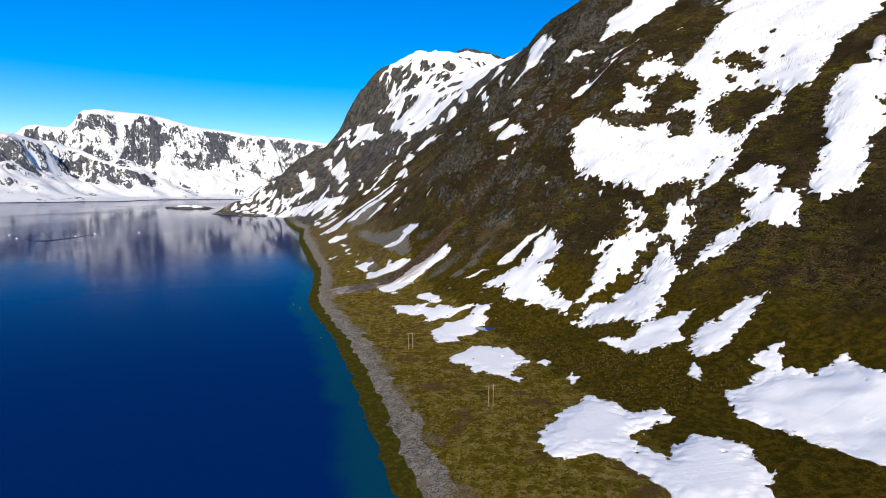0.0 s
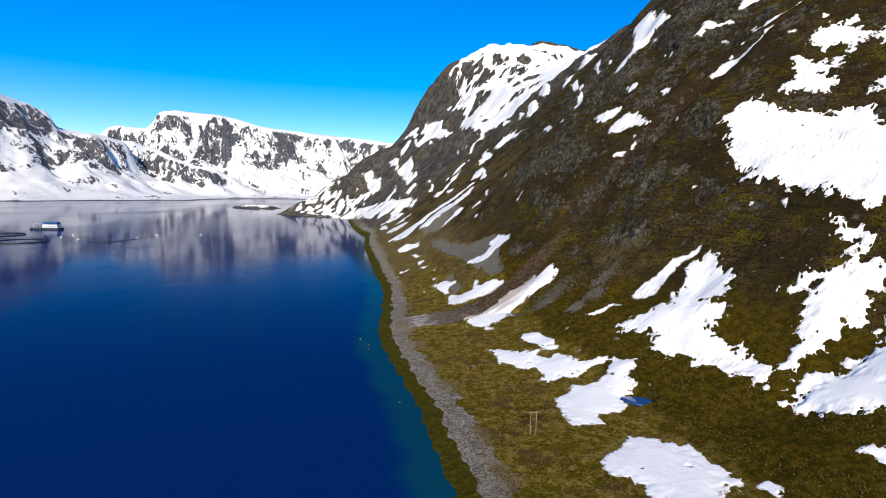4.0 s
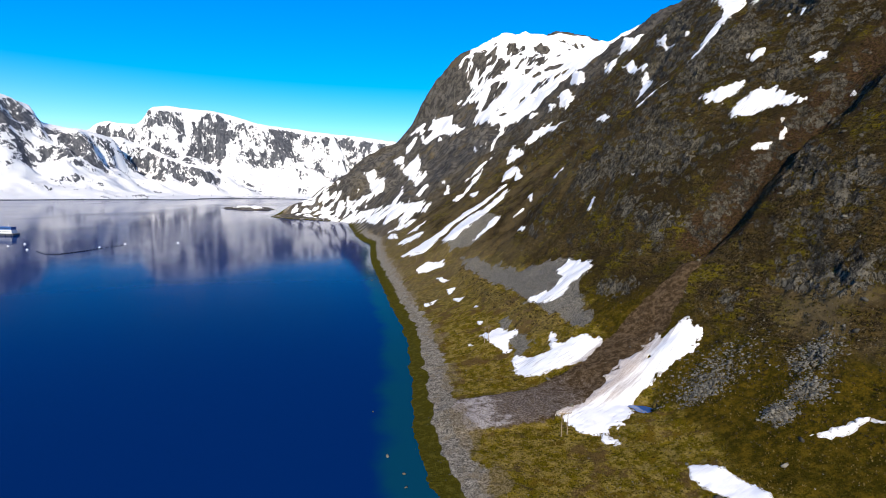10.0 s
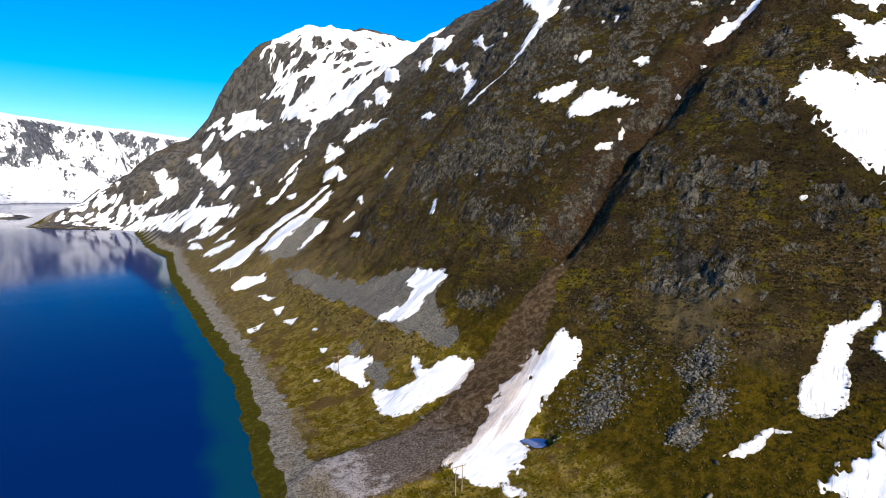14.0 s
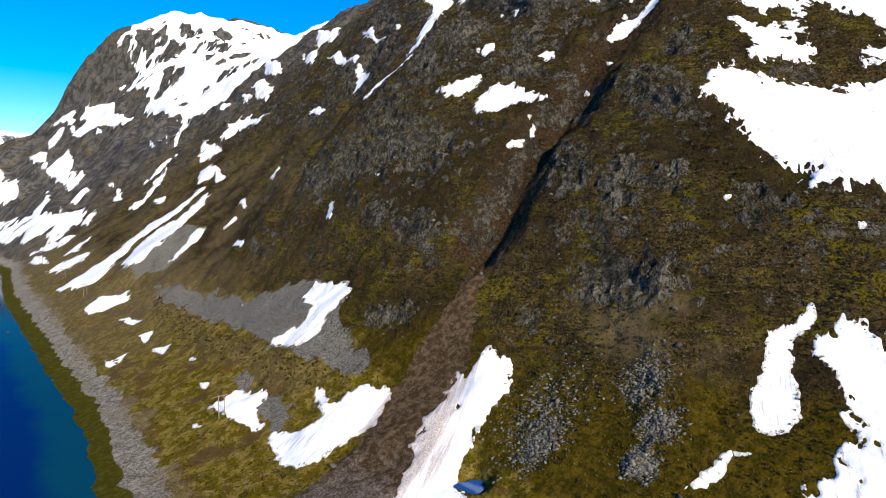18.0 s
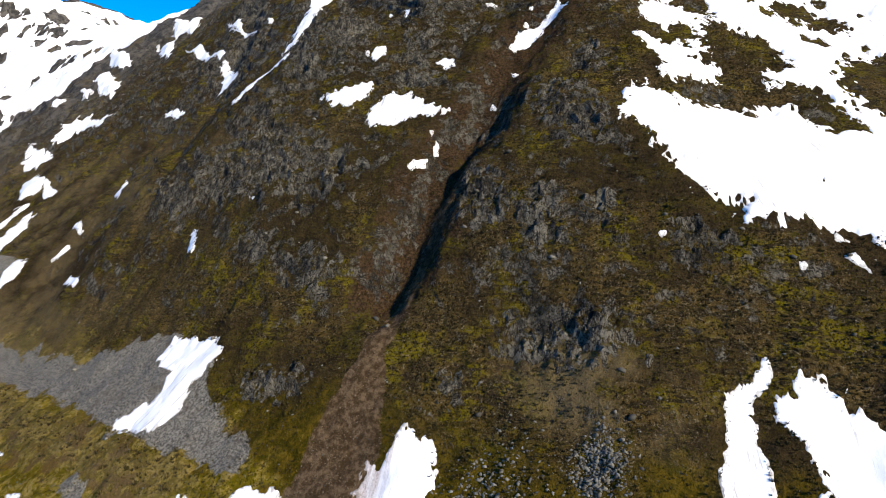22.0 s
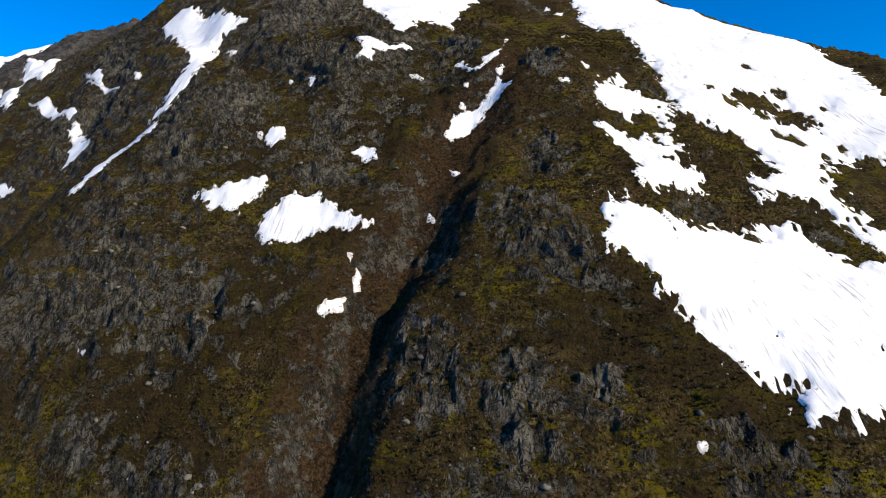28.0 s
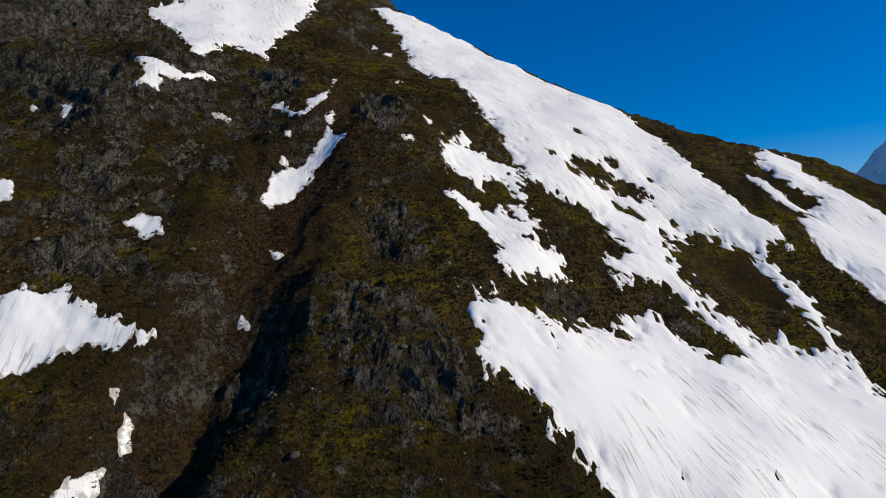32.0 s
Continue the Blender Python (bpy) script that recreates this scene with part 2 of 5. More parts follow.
snow("snowfield", "white snowfield spreading from the slope onto mossy ground", [(30, 382), (36, 384), (43, 382), (50, 383), (54, 381), (62, 390), (66, 397), (70, 407), (75, 402), (79, 402), (80, 389), (82, 376), (77, 374), (75, 367), (70, 369), (66, 371), (67, 365), (71, 366), (75, 360), (69, 358), (64, 355), (64, 350), (67, 345), (71, 339), (75, 333), (77, 323), (72, 315), (67, 322), (62, 329), (58, 334), (53, 338), (51, 343), (46, 347), (42, 347), (40, 356), (43, 361), (40, 368), (35, 374), (30, 374)])
snow("snow_tongue", "narrow rippled snow tongue on olive moss", [(76, 409), (75, 406), (73, 406), (70, 407), (67, 408), (63, 406), (59, 402), (53, 397), (50, 395), (45, 394), (40, 397), (40, 400), (44, 405), (50, 407), (57, 409), (63, 413), (67, 412), (71, 410)], rough=0.6)
snow("snow_patch", "ragged snow patch on the rocky mountainside", [(15, 400), (23, 400), (30, 399), (26, 397), (20, 397)])
snow("snow_patch", "bright snow patch lying on grey scree", [(-35, 581), (-26, 562), (-25, 552), (-32, 548), (-37, 548), (-41, 544), (-48, 541), (-52, 543), (-60, 557), (-59, 562), (-52, 559), (-45, 558), (-41, 564), (-42, 576)], rough=0.6)
snow("snow_tongue", "smooth avalanche snow tongue streaked with pink dirt", [(3, 476), (4, 470), (8, 467), (4, 462), (-3, 456), (-9, 455), (-13, 456), (-17, 451), (-21, 448), (-24, 443), (-28, 434), (-33, 429), (-37, 429), (-38, 423), (-34, 419), (-36, 418), (-40, 421), (-39, 426), (-43, 425), (-47, 429), (-51, 437), (-53, 441), (-48, 445), (-41, 449), (-34, 456), (-32, 462), (-26, 467), (-18, 470), (-8, 477), (-7, 472), (-2, 474)], rough=0.5, soiled=1.0)
snow("snow_tongue", "curved avalanche snow bank beside brown debris", [(-50, 512), (-48, 509), (-49, 501), (-46, 498), (-42, 499), (-36, 499), (-33, 495), (-29, 490), (-33, 483), (-37, 480), (-46, 479), (-58, 477), (-64, 479), (-68, 484), (-68, 494), (-70, 500), (-69, 505), (-65, 501), (-60, 498), (-55, 494), (-51, 496), (-51, 505), (-52, 510)], rough=0.5, soiled=0.9)
snow("snow_patch", "small thin snow patch on the grassy shore slope", [(-86, 538), (-81, 540), (-76, 541), (-71, 533), (-66, 529), (-68, 523), (-71, 519), (-70, 509), (-75, 513), (-78, 520), (-82, 527)])
snow("snow_patch", "small thin snow patch on the grassy shore slope", [(-120, 663), (-111, 661), (-114, 646)])
snow("snow_patch", "small thin snow patch on the grassy shore slope", [(-111, 632), (-102, 627), (-105, 616)])
snow("snow_patch", "small thin snow patch on the grassy shore slope", [(-131, 641), (-123, 644), (-126, 633)])
snow("snow_streak", "narrow snow streak down the stony slope", [(-188, 833), (-171, 835), (-156, 836), (-144, 836), (-137, 848), (-118, 872), (-96, 858), (-78, 880), (-73, 876), (-90, 847), (-111, 834), (-131, 826), (-144, 803), (-149, 787), (-161, 793)])
snow("snow_streak", "narrow snow streak down the stony slope", [(-137, 788), (-126, 817), (-111, 827), (-93, 824), (-83, 839), (-72, 840), (-75, 827), (-91, 806), (-105, 772), (-121, 762), (-132, 767)])
snow("snow_streak", "narrow snow streak down the stony slope", [(-105, 744), (-94, 748), (-83, 764), (-78, 755), (-83, 742), (-95, 738)])
snow("snow_streak", "narrow snow streak down the stony slope", [(-210, 926), (-196, 928), (-170, 894), (-174, 878), (-194, 892)])
snow("snow_streak", "narrow snow streak down the stony slope", [(-202, 957), (-191, 971), (-180, 974), (-187, 939)])
snow("snow_streak", "narrow snow streak down the stony slope", [(-261, 1119), (-234, 1085), (-201, 1032), (-210, 1020), (-239, 1076)])
snow("snow_patch", "small bright snow spot on dark heath", [(-120, 945), (-109, 931), (-108, 901), (-116, 914)])
snow("snow_patch", "small bright snow spot on dark heath", [(-64, 704), (-60, 703), (-57, 685), (-61, 682)])
snow("snow_streak", "narrow snow streak down the stony slope", [(-32, 747), (-21, 778), (-23, 758), (-31, 739)])
snow("snow_patch", "small bright snow spot on dark heath", [(-20, 622), (-14, 634), (-13, 629), (-18, 617)])
snow("snow_patch", "small bright snow spot on dark heath", [(-67, 734), (-59, 740), (-58, 736), (-64, 732)])
snow("snow_patch", "small bright snow spot on dark heath", [(16, 838), (23, 823), (26, 804), (19, 814)])
snow("snow_patch", "small thin snow patch on the grassy shore slope", [(-156, 750), (-148, 757), (-129, 743), (-129, 730), (-144, 734), (-154, 740)])
snow("snow_streak", "narrow snow streak down the stony slope", [(-79, 890), (-77, 927), (-67, 932), (-61, 899), (-66, 888)])
snow("snow_streak", "narrow snow streak down the stony slope", [(-74, 995), (-67, 1084), (-60, 1003), (-53, 994), (-53, 945), (-66, 946)])
snow("snow_streak", "narrow snow streak down the stony slope", [(-53, 997), (-36, 1071), (-24, 1032), (-16, 979), (-7, 937), (-18, 932), (-29, 990), (-43, 991)])
snow("snow_streak", "narrow snow streak down the stony slope", [(-136, 1066), (-125, 1110), (-109, 1106), (-94, 1121), (-102, 1103), (-117, 1101)])
snow("snow_streak", "narrow snow streak down the stony slope", [(-148, 994), (-131, 997), (-123, 1034), (-111, 1066), (-112, 1037), (-122, 998), (-139, 985)])
snow("snow_streak", "narrow snow streak down the stony slope", [(-231, 1200), (-228, 1283), (-207, 1197), (-221, 1196)])
snow("snow_streak", "narrow snow streak down the stony slope", [(-204, 1087), (-192, 1105), (-187, 1082), (-195, 1072)])
snow("snow_patch", "snow patch on the lower flank of the far mountain", [(-341, 1669), (-321, 1688), (-302, 1681), (-286, 1624), (-283, 1543), (-241, 1403), (-234, 1295), (-257, 1360), (-318, 1626), (-329, 1642)], islands=(40, 0.45))
snow("snow_patch", "snow patch on the lower flank of the far mountain", [(-296, 1295), (-293, 1385), (-303, 1471), (-283, 1367), (-276, 1266), (-281, 1249)])
snow("snow_patch", "snow patch on the lower flank of the far mountain", [(-475, 1774), (-440, 1764), (-423, 1736), (-395, 1709), (-382, 1626), (-402, 1631), (-447, 1736)])
snow("snow_patch", "snow patch on the lower flank of the far mountain", [(-479, 1622), (-504, 1722), (-470, 1670), (-478, 1729), (-451, 1703), (-403, 1638), (-426, 1621), (-353, 1410), (-276, 1246), (-206, 1136), (-207, 1131), (-226, 1119), (-224, 1088), (-261, 1138), (-309, 1231), (-385, 1448)], islands=(40, 0.12))
snow("snow_patch", "snow patch on the lower flank of the far mountain", [(-363, 1875), (-322, 1848), (-265, 1806), (-222, 1767), (-215, 1671), (-174, 1593), (-199, 1610), (-239, 1667), (-279, 1694), (-307, 1772), (-318, 1812)], islands=(40, 0.45))
snow("snow_patch", "snow patch on the lower flank of the far mountain", [(-359, 1811), (-339, 1821), (-325, 1817), (-339, 1790), (-342, 1751)])
snow("snow_patch", "snow patch on the lower flank of the far mountain", [(-150, 1570), (-137, 1575), (-107, 1514), (-82, 1342), (-87, 1323), (-112, 1426)])
snow("snow_patch", "snow patch on the lower flank of the far mountain", [(-87, 1340), (-46, 1451), (-18, 1292), (-53, 1296), (-82, 1331), (-93, 1174), (-102, 1137), (-92, 1265)])
snow("snow_patch", "snow patch on the lower flank of the far mountain", [(-41, 1251), (-32, 1174), (-24, 1166), (-38, 1161)])
snow("snow_patch", "snow patch on the lower flank of the far mountain", [(-125, 1270), (-110, 1205), (-108, 1178)])
snow("snow_patch", "small snow patch on brown slope heath", [(48, 619), (56, 610), (68, 600), (64, 596), (55, 597), (48, 607)])
snow("snow_patch", "ragged snow patch beside the dark gully", [(59, 589), (70, 585), (76, 578), (77, 567), (80, 553), (78, 550), (73, 561), (66, 567), (60, 569), (55, 575), (55, 583)])
snow("snow_patch", "small bright snow spot on dark heath", [(52, 545), (55, 546), (62, 543), (58, 542), (53, 543)])
snow("snow_patch", "small bright snow spot on dark heath", [(69, 547), (70, 546), (67, 543), (65, 543)])
snow("snow_patch", "small bright snow spot on dark heath", [(94, 581), (100, 577), (98, 569), (95, 572)])
snow("snow_patch", "small bright snow spot on dark heath", [(74, 612), (79, 615), (82, 609), (79, 604), (75, 607)])
snow("snow_streak", "narrow snow streak down the stony slope", [(23, 688), (43, 710), (73, 726), (66, 703), (43, 694), (24, 683)])
snow("snow_patch", "ragged snow patch on the rocky mountainside", [(75, 732), (85, 734), (108, 755), (125, 842), (143, 853), (144, 825), (142, 761), (148, 750), (129, 759), (111, 738), (93, 728), (78, 723)])
snow("snow_streak", "narrow snow streak down the stony slope", [(93, 1137), (119, 1244), (122, 1119), (83, 998)])
snow("snow_streak", "narrow snow streak down the stony slope", [(56, 1030), (72, 1131), (76, 1057), (54, 983)])
snow("snow_streak", "narrow snow streak down the stony slope", [(63, 870), (65, 830), (59, 830)])
snow("snow_streak", "narrow snow streak down the stony slope", [(56, 818), (61, 804), (55, 775), (44, 783), (54, 801)])
snow("snowfield", "steep snow basin under the dark summit rocks", [(196, 698), (222, 695), (242, 717), (406, 719), (298, 660), (272, 648), (232, 640), (204, 623), (193, 638), (169, 631), (191, 673)])
snow("snow_patch", "snow lobe with rocky edges beside the snowfield", [(178, 519), (192, 520), (207, 521), (206, 518), (199, 514), (203, 510), (201, 506), (209, 500), (205, 496), (194, 494), (189, 488), (187, 486), (184, 488), (188, 493), (190, 498), (184, 502), (180, 502), (177, 504), (173, 508), (173, 513), (175, 517)], rough=1.3)
snow("snow_patch", "ragged snow lobe broken by dark rocks", [(164, 508), (167, 506), (168, 503), (170, 498), (174, 495), (173, 491), (174, 488), (179, 491), (182, 489), (180, 485), (178, 482), (173, 480), (166, 482), (168, 478), (172, 474), (173, 472), (166, 470), (155, 473), (145, 479), (145, 485), (152, 489), (156, 492), (157, 496), (156, 500), (160, 504), (160, 508)], rough=1.3)
snow("snow_streak", "thin snow streak inside a dark rock gully", [(125, 558), (132, 561), (136, 561), (143, 557), (152, 556), (161, 558), (171, 562), (169, 560), (160, 555), (156, 547), (150, 548), (144, 551), (138, 551), (130, 553), (125, 555)])
snow("snow_streak", "broken snow streak under a dark crag", [(164, 585), (166, 583), (162, 575), (161, 568), (170, 573), (173, 569), (193, 576), (195, 577), (174, 567), (168, 568), (157, 567), (161, 577)])
snow("snow_patch", "ragged snow patch on the rocky mountainside", [(143, 638), (146, 626), (148, 616), (158, 616), (159, 612), (146, 614), (139, 617), (134, 614), (130, 619), (135, 623)])
snow("snow_patch", "small bright snow spot on dark heath", [(94, 580), (99, 579), (100, 574), (97, 568), (96, 574)])
snow("snow_patch", "small bright snow spot on dark heath", [(118, 646), (119, 642), (118, 638), (115, 638)])
snow("snow_patch", "ragged snow patch on the rocky mountainside", [(338, 397), (424, 368), (349, 372), (338, 361), (318, 343), (307, 335), (257, 352), (271, 366), (278, 374), (293, 380), (308, 372), (309, 384), (325, 394)])
snow("snow_patch", "snow sheet on the flat spit below the far mountain", [(-686, 1737), (-641, 1825), (-596, 1821), (-557, 1815), (-515, 1718), (-463, 1654), (-379, 1518), (-281, 1260), (-242, 1199), (-206, 1132), (-205, 1094), (-228, 1108), (-272, 1167), (-426, 1512), (-559, 1664)], islands=(22, 0.05))
snow("snowfield", "snow-covered summit face with dark rock islands", [(-185, 1886), (-219, 1850), (-193, 1827), (-185, 1809), (-164, 1766), (-215, 1800), (-193, 1748), (-169, 1683), (-146, 1624), (-153, 1581), (-110, 1441), (-94, 1332), (-86, 1345), (-58, 1303), (-19, 1272), (11, 1261), (37, 1291), (62, 1256), (88, 1244), (330, 1800), (160, 1980), (-60, 2000), (-190, 1970)], islands=(26, 0.52), spots=[(-158, 1834, 18), (-138, 1813, 20), (-98, 1764, 21), (-104, 1732, 24), (-199, 1838, 12), (-175, 1818, 10), (-72, 1809, 12), (-57, 1796, 12), (4, 1785, 16), (18, 1774, 15), (-15, 1694, 15), (0, 1664, 16), (23, 1553, 16), (49, 1659, 11), (100, 1789, 10), (-16, 1414, 16), (-3, 1386, 11), (-111, 1646, 16), (-97, 1625, 14), (-150, 1773, 7), (-27, 1656, 9), (-124, 1616, 13), (-90, 1481, 14), (-83, 1432, 10), (-47, 1450, 7), (-169, 1753, 9), (34, 1356, 8), (-168, 1671, 10), (-130, 1759, 7)])
snow("snow_patch", "flat snow on a low rocky islet", [(-1025, 2092), (-985, 2076), (-925, 2088), (-915, 2112), (-955, 2122), (-1000, 2128)], islands=(18, 0.1))


def fleck(x, y, along, across, label):
    """A small leftover of snow with an uneven rim: centre and half-axes in plan."""
    rim = []
    for k in range(11):
        a = 2 * math.pi * k / 11
        r = 1.05 + 0.28 * math.sin(3 * a + x) + 0.2 * math.sin(5 * a + y)
        rim.append((x + r * (math.cos(a) * along[0] + math.sin(a) * across[0]), y + r * (math.cos(a) * along[1] + math.sin(a) * across[1])))
    snow("snow_fleck", label, rim, rough=0.5)


fleck(-52, 751, (1.6, -5.9), (0.7, 6.9), "small bright snow fleck on dark heath")
fleck(89, 793, (1.0, -3.2), (1.3, 3.3), "small bright snow fleck on dark heath")
fleck(86, 867, (-0.8, -20.4), (4.2, 12.9), "small bright snow fleck on dark heath")
fleck(59, 814, (2.3, -2.1), (1.6, 5.3), "small bright snow fleck on dark heath")
fleck(6, 606, (0.6, -1.6), (0.4, 1.2), "small bright snow fleck on dark heath")
fleck(-178, 1174, (4.7, -2.9), (-0.1, 3.2), "snow patch among rocks on the far mountain flank")
fleck(-131, 1264, (6.0, -37.4), (-0.5, 16.1), "snow patch among rocks on the far mountain flank")
fleck(-166, 1111, (4.9, -7.9), (-2.2, 27.6), "snow patch among rocks on the far mountain flank")
fleck(-61, 875, (3.5, -8.4), (1.3, 20.0), "thin melting snow fleck on the grassy shore slope")
fleck(-243, 1654, (6.3, -8.3), (-1.0, 11.1), "snow patch among rocks on the far mountain flank")
fleck(-6, 1144, (3.3, -17.3), (2.1, 19.2), "snow patch among rocks on the far mountain flank")
fleck(39, 1207, (3.7, -53.2), (7.3, 47.9), "snow patch among rocks on the far mountain flank")
fleck(12, 1113, (5.7, -49.3), (7.5, 55.4), "snow patch among rocks on the far mountain flank")
fleck(-360, 1728, (17.3, -22.1), (-5.9, 33.7), "snow patch among rocks on the far mountain flank")
fleck(116, 657, (0.5, -1.3), (0.6, 1.1), "small bright snow fleck on dark heath")
fleck(75, 617, (0.8, -1.4), (0.7, 1.3), "small bright snow fleck on dark heath")
fleck(114, 543, (0.8, -1.4), (0.9, 1.1), "small bright snow fleck on dark heath")
fleck(97, 540, (0.3, -1.4), (0.7, 0.8), "small bright snow fleck on dark heath")
fleck(69, 550, (0.7, -0.4), (0.7, 1.0), "small bright snow fleck on dark heath")
fleck(82, 444, (0.6, -0.7), (0.6, 0.5), "small bright snow fleck on dark heath")
fleck(101, 410, (0.6, -1.0), (0.6, 0.4), "small bright snow fleck on dark heath")
fleck(134, 471, (1.4, -0.7), (1.2, 0.9), "small bright snow fleck on dark heath")
fleck(-236, 1028, (13.6, -34.2), (-5.6, 29.4), "thin melting snow fleck on the grassy shore slope")
fleck(-125, 691, (5.7, -7.6), (-0.2, 4.3), "thin melting snow fleck on the grassy shore slope")
fleck(-131, 637, (2.7, -2.8), (-0.4, 4.5), "thin melting snow fleck on the grassy shore slope")
fleck(-92, 530, (1.2, -1.0), (0.0, 1.2), "thin melting snow fleck on the grassy shore slope")
fleck(-92, 591, (1.3, -2.6), (0.0, 1.9), "thin melting snow fleck on the grassy shore slope")
fleck(-88, 558, (1.7, -2.3), (0.1, 2.4), "thin melting snow fleck on the grassy shore slope")
fleck(32, 397, (1.2, -1.0), (0.5, 0.4), "small bright snow fleck on dark heath")
fleck(125, 738, (1.6, -4.2), (0.6, 1.2), "small bright snow fleck on dark heath")
fleck(151, 568, (0.3, -1.2), (1.1, 0.9), "small bright snow fleck on dark heath")
fleck(141, 562, (1.0, -0.7), (1.4, 1.1), "small bright snow fleck on dark heath")
fleck(285, 608, (1.0, -1.6), (2.1, 1.2), "small bright snow fleck on dark heath")
fleck(282, 597, (3.5, -1.0), (2.1, 1.2), "small bright snow fleck on dark heath")
fleck(229, 563, (3.6, -0.1), (0.8, 0.4), "small bright snow fleck on dark heath")
fleck(168, 527, (2.1, -1.2), (1.0, 0.5), "small bright snow fleck on dark heath")
fleck(113, 400, (0.7, -0.9), (0.9, 2.9), "small bright snow fleck on dark heath")
fleck(117, 406, (0.9, -1.1), (0.4, 1.2), "small bright snow fleck on dark heath")
fleck(148, 597, (1.8, -2.4), (0.2, 0.9), "small bright snow fleck on dark heath")
fleck(190, 529, (1.8, -0.8), (0.5, 1.4), "small bright snow fleck on dark heath")
fleck(82, 839, (0.7, -31.0), (1.1, 10.1), "small bright snow fleck on dark heath")
fleck(61, 892, (2.0, -30.8), (2.4, 28.8), "small bright snow fleck on dark heath")


# lines of the lie of the land: gullies are carved, ribs raised (points, half-width, depth)
GULLIES = [
    ([(6, 503), (27, 517), (46, 525), (66, 534), (86, 535), (100, 538), (119, 549), (140, 553), (170, 557), (195, 556)], 11.5, 15.0),
    ([(-60, 640), (-20, 690), (20, 740), (60, 800), (110, 860)], 10.0, 5.0),
    ([(105, 640), (118, 700), (122, 770), (150, 830)], 12.0, 8.0),
    ([(60, 380), (100, 395), (150, 410)], 10.0, 3.0),
    ([(40, 300), (75, 305), (110, 320), (170, 345)], 12.0, 4.0),
]
# swells and hollows (x, y, radius, height)
SWELLS = [(177, 543, 26, 10.4), (-12, 633, 26, -8.5), (110, 640, 26, -12.5), (66, 720, 26, -6.3), (156, 455, 26, -5.8), (74, 407, 26, -5.9), (54, 872, 26, -7.3), (-55, 718, 26, -7.1), (80, 618, 26, 5.2), (144, 600, 26, -16.8), (140, 620, 26, 15.0), (32, 452, 26, -9.1), (77, 373, 26, 6.2), (65, 449, 26, 4.5), (105, 766, 26, 4.9), (-122, 771, 26, 6.2), (-129, 744, 26, -4.5), (183, 411, 26, -2.9), (99, 575, 26, 2.1), (201, 616, 26, -3.4), (22, 434, 26, 4.0),
          (-240, 1888, 80, 6), (45, 1900, 90, -28), (150, 1550, 110, -24), (-365, 1888, 50, -40), (-430, 1888, 60, -14), (325, 640, 40, -7), (410, 400, 45, -13), (385, 455, 30, -4), (400, 361, 25, -5), (165, 895, 40, 11),
          (-688, 1790, 40, 24), (-628, 1790, 48, 36), (-566, 1785, 50, 36), (-490, 1790, 60, 34)]
# rocky outcrops: centre, half-axes in plan, strength
CRAGS = []


def crag(x, y, along, across, strength):
    CRAGS.append((x, y, along, across, strength))


crag(55, 807, (3, -40), (14, 30), 0.9)
crag(20, 607, (13, -32), (9, 18), 1.0)
crag(2, 640, (6, -20), (6, 12), 0.8)
crag(80, 703, (-4, -32), (26, 40), 1.0)
crag(90, 840, (-8, -60), (22, 40), 0.9)
crag(-15, 677, (4, -22), (6, 18), 0.8)
crag(4, 549, (9, -17), (4, 7), 0.8)
crag(86, 656, (6, -22), (22, 26), 1.0)
crag(91, 589, (6, -9), (9, 12), 0.7)
crag(103, 505, (6, -16), (8, 8), 0.8)
crag(133, 513, (6, -11), (11, 9), 0.7)
crag(61, 506, (5, -14), (8, 9), 1.0)
crag(65, 480, (5, -10), (9, 9), 1.0)
crag(77, 466, (4, -7), (5, 4), 0.9)
crag(47, 450, (8, -16), (5, 5), 1.0)
crag(40, 466, (4, -8), (4, 4), 0.9)
crag(17, 473, (3, -4), (3, 5), 0.7)
crag(-17, 522, (7, -9), (3, 6), 0.9)
crag(154, 466, (16, -5), (6, 4), 0.8)
crag(169, 711, (25, -34), (20, 28), 1.1)
crag(51, 646, (6, -12), (5, 9), 0.9)
crag(127, 644, (4, -26), (15, 18), 1.0)
crag(99, 603, (4, -7), (5, 7), 0.8)
crag(111, 603, (4, -5), (9, 11), 0.7)
crag(124, 584, (7, -10), (8, 8), 0.6)
crag(84, 580, (7, -10), (4, 5), 0.9)
crag(154, 619, (13, -6), (13, 14), 1.1)
crag(180, 597, (4, -11), (15, 13), 1.2)
crag(99, 488, (8, -14), (6, 5), 0.9)
crag(87, 527, (2, -10), (5, 4), 0.8)
crag(178, 543, (5, -9), (14, 10), 1.3)
crag(87, 435, (6, -8), (4, 4), 0.7)
crag(118, 470, (7, -6), (5, 5), 0.7)
crag(205, 505, (10, -8), (8, 5), 0.7)
crag(225, 430, (9, -8), (8, 5), 0.8)
crag(-1, 575, (4, -9), (3, 6), 0.8)
crag(108, 425, (6, -7), (5, 4), 0.6)
crag(-40, 545, (4, -6), (3, 4), 0.6)
TRACK = [(-86, 446), (-62, 452), (-40, 462), (-22, 478), (-6, 490), (10, 501), (30, 511), (48, 519), (64, 526)]  # debris left by the avalanche
SCREE = [[(-92, 690), (-64, 624), (-44, 598), (-33, 585), (-29, 549), (-32, 536), (-28, 512), (-35, 501), (-42, 512), (-50, 531), (-62, 554), (-67, 581), (-84, 623), (-95, 657)],
         [(-78, 551), (-72, 551), (-65, 529), (-58, 513), (-60, 504), (-67, 502), (-69, 516)],
         [(-140, 800), (-134, 767), (-126, 753), (-109, 738), (-91, 739), (-82, 765), (-100, 800)],
         [(-112, 720), (-96, 700), (-88, 668), (-98, 664), (-108, 690)]]
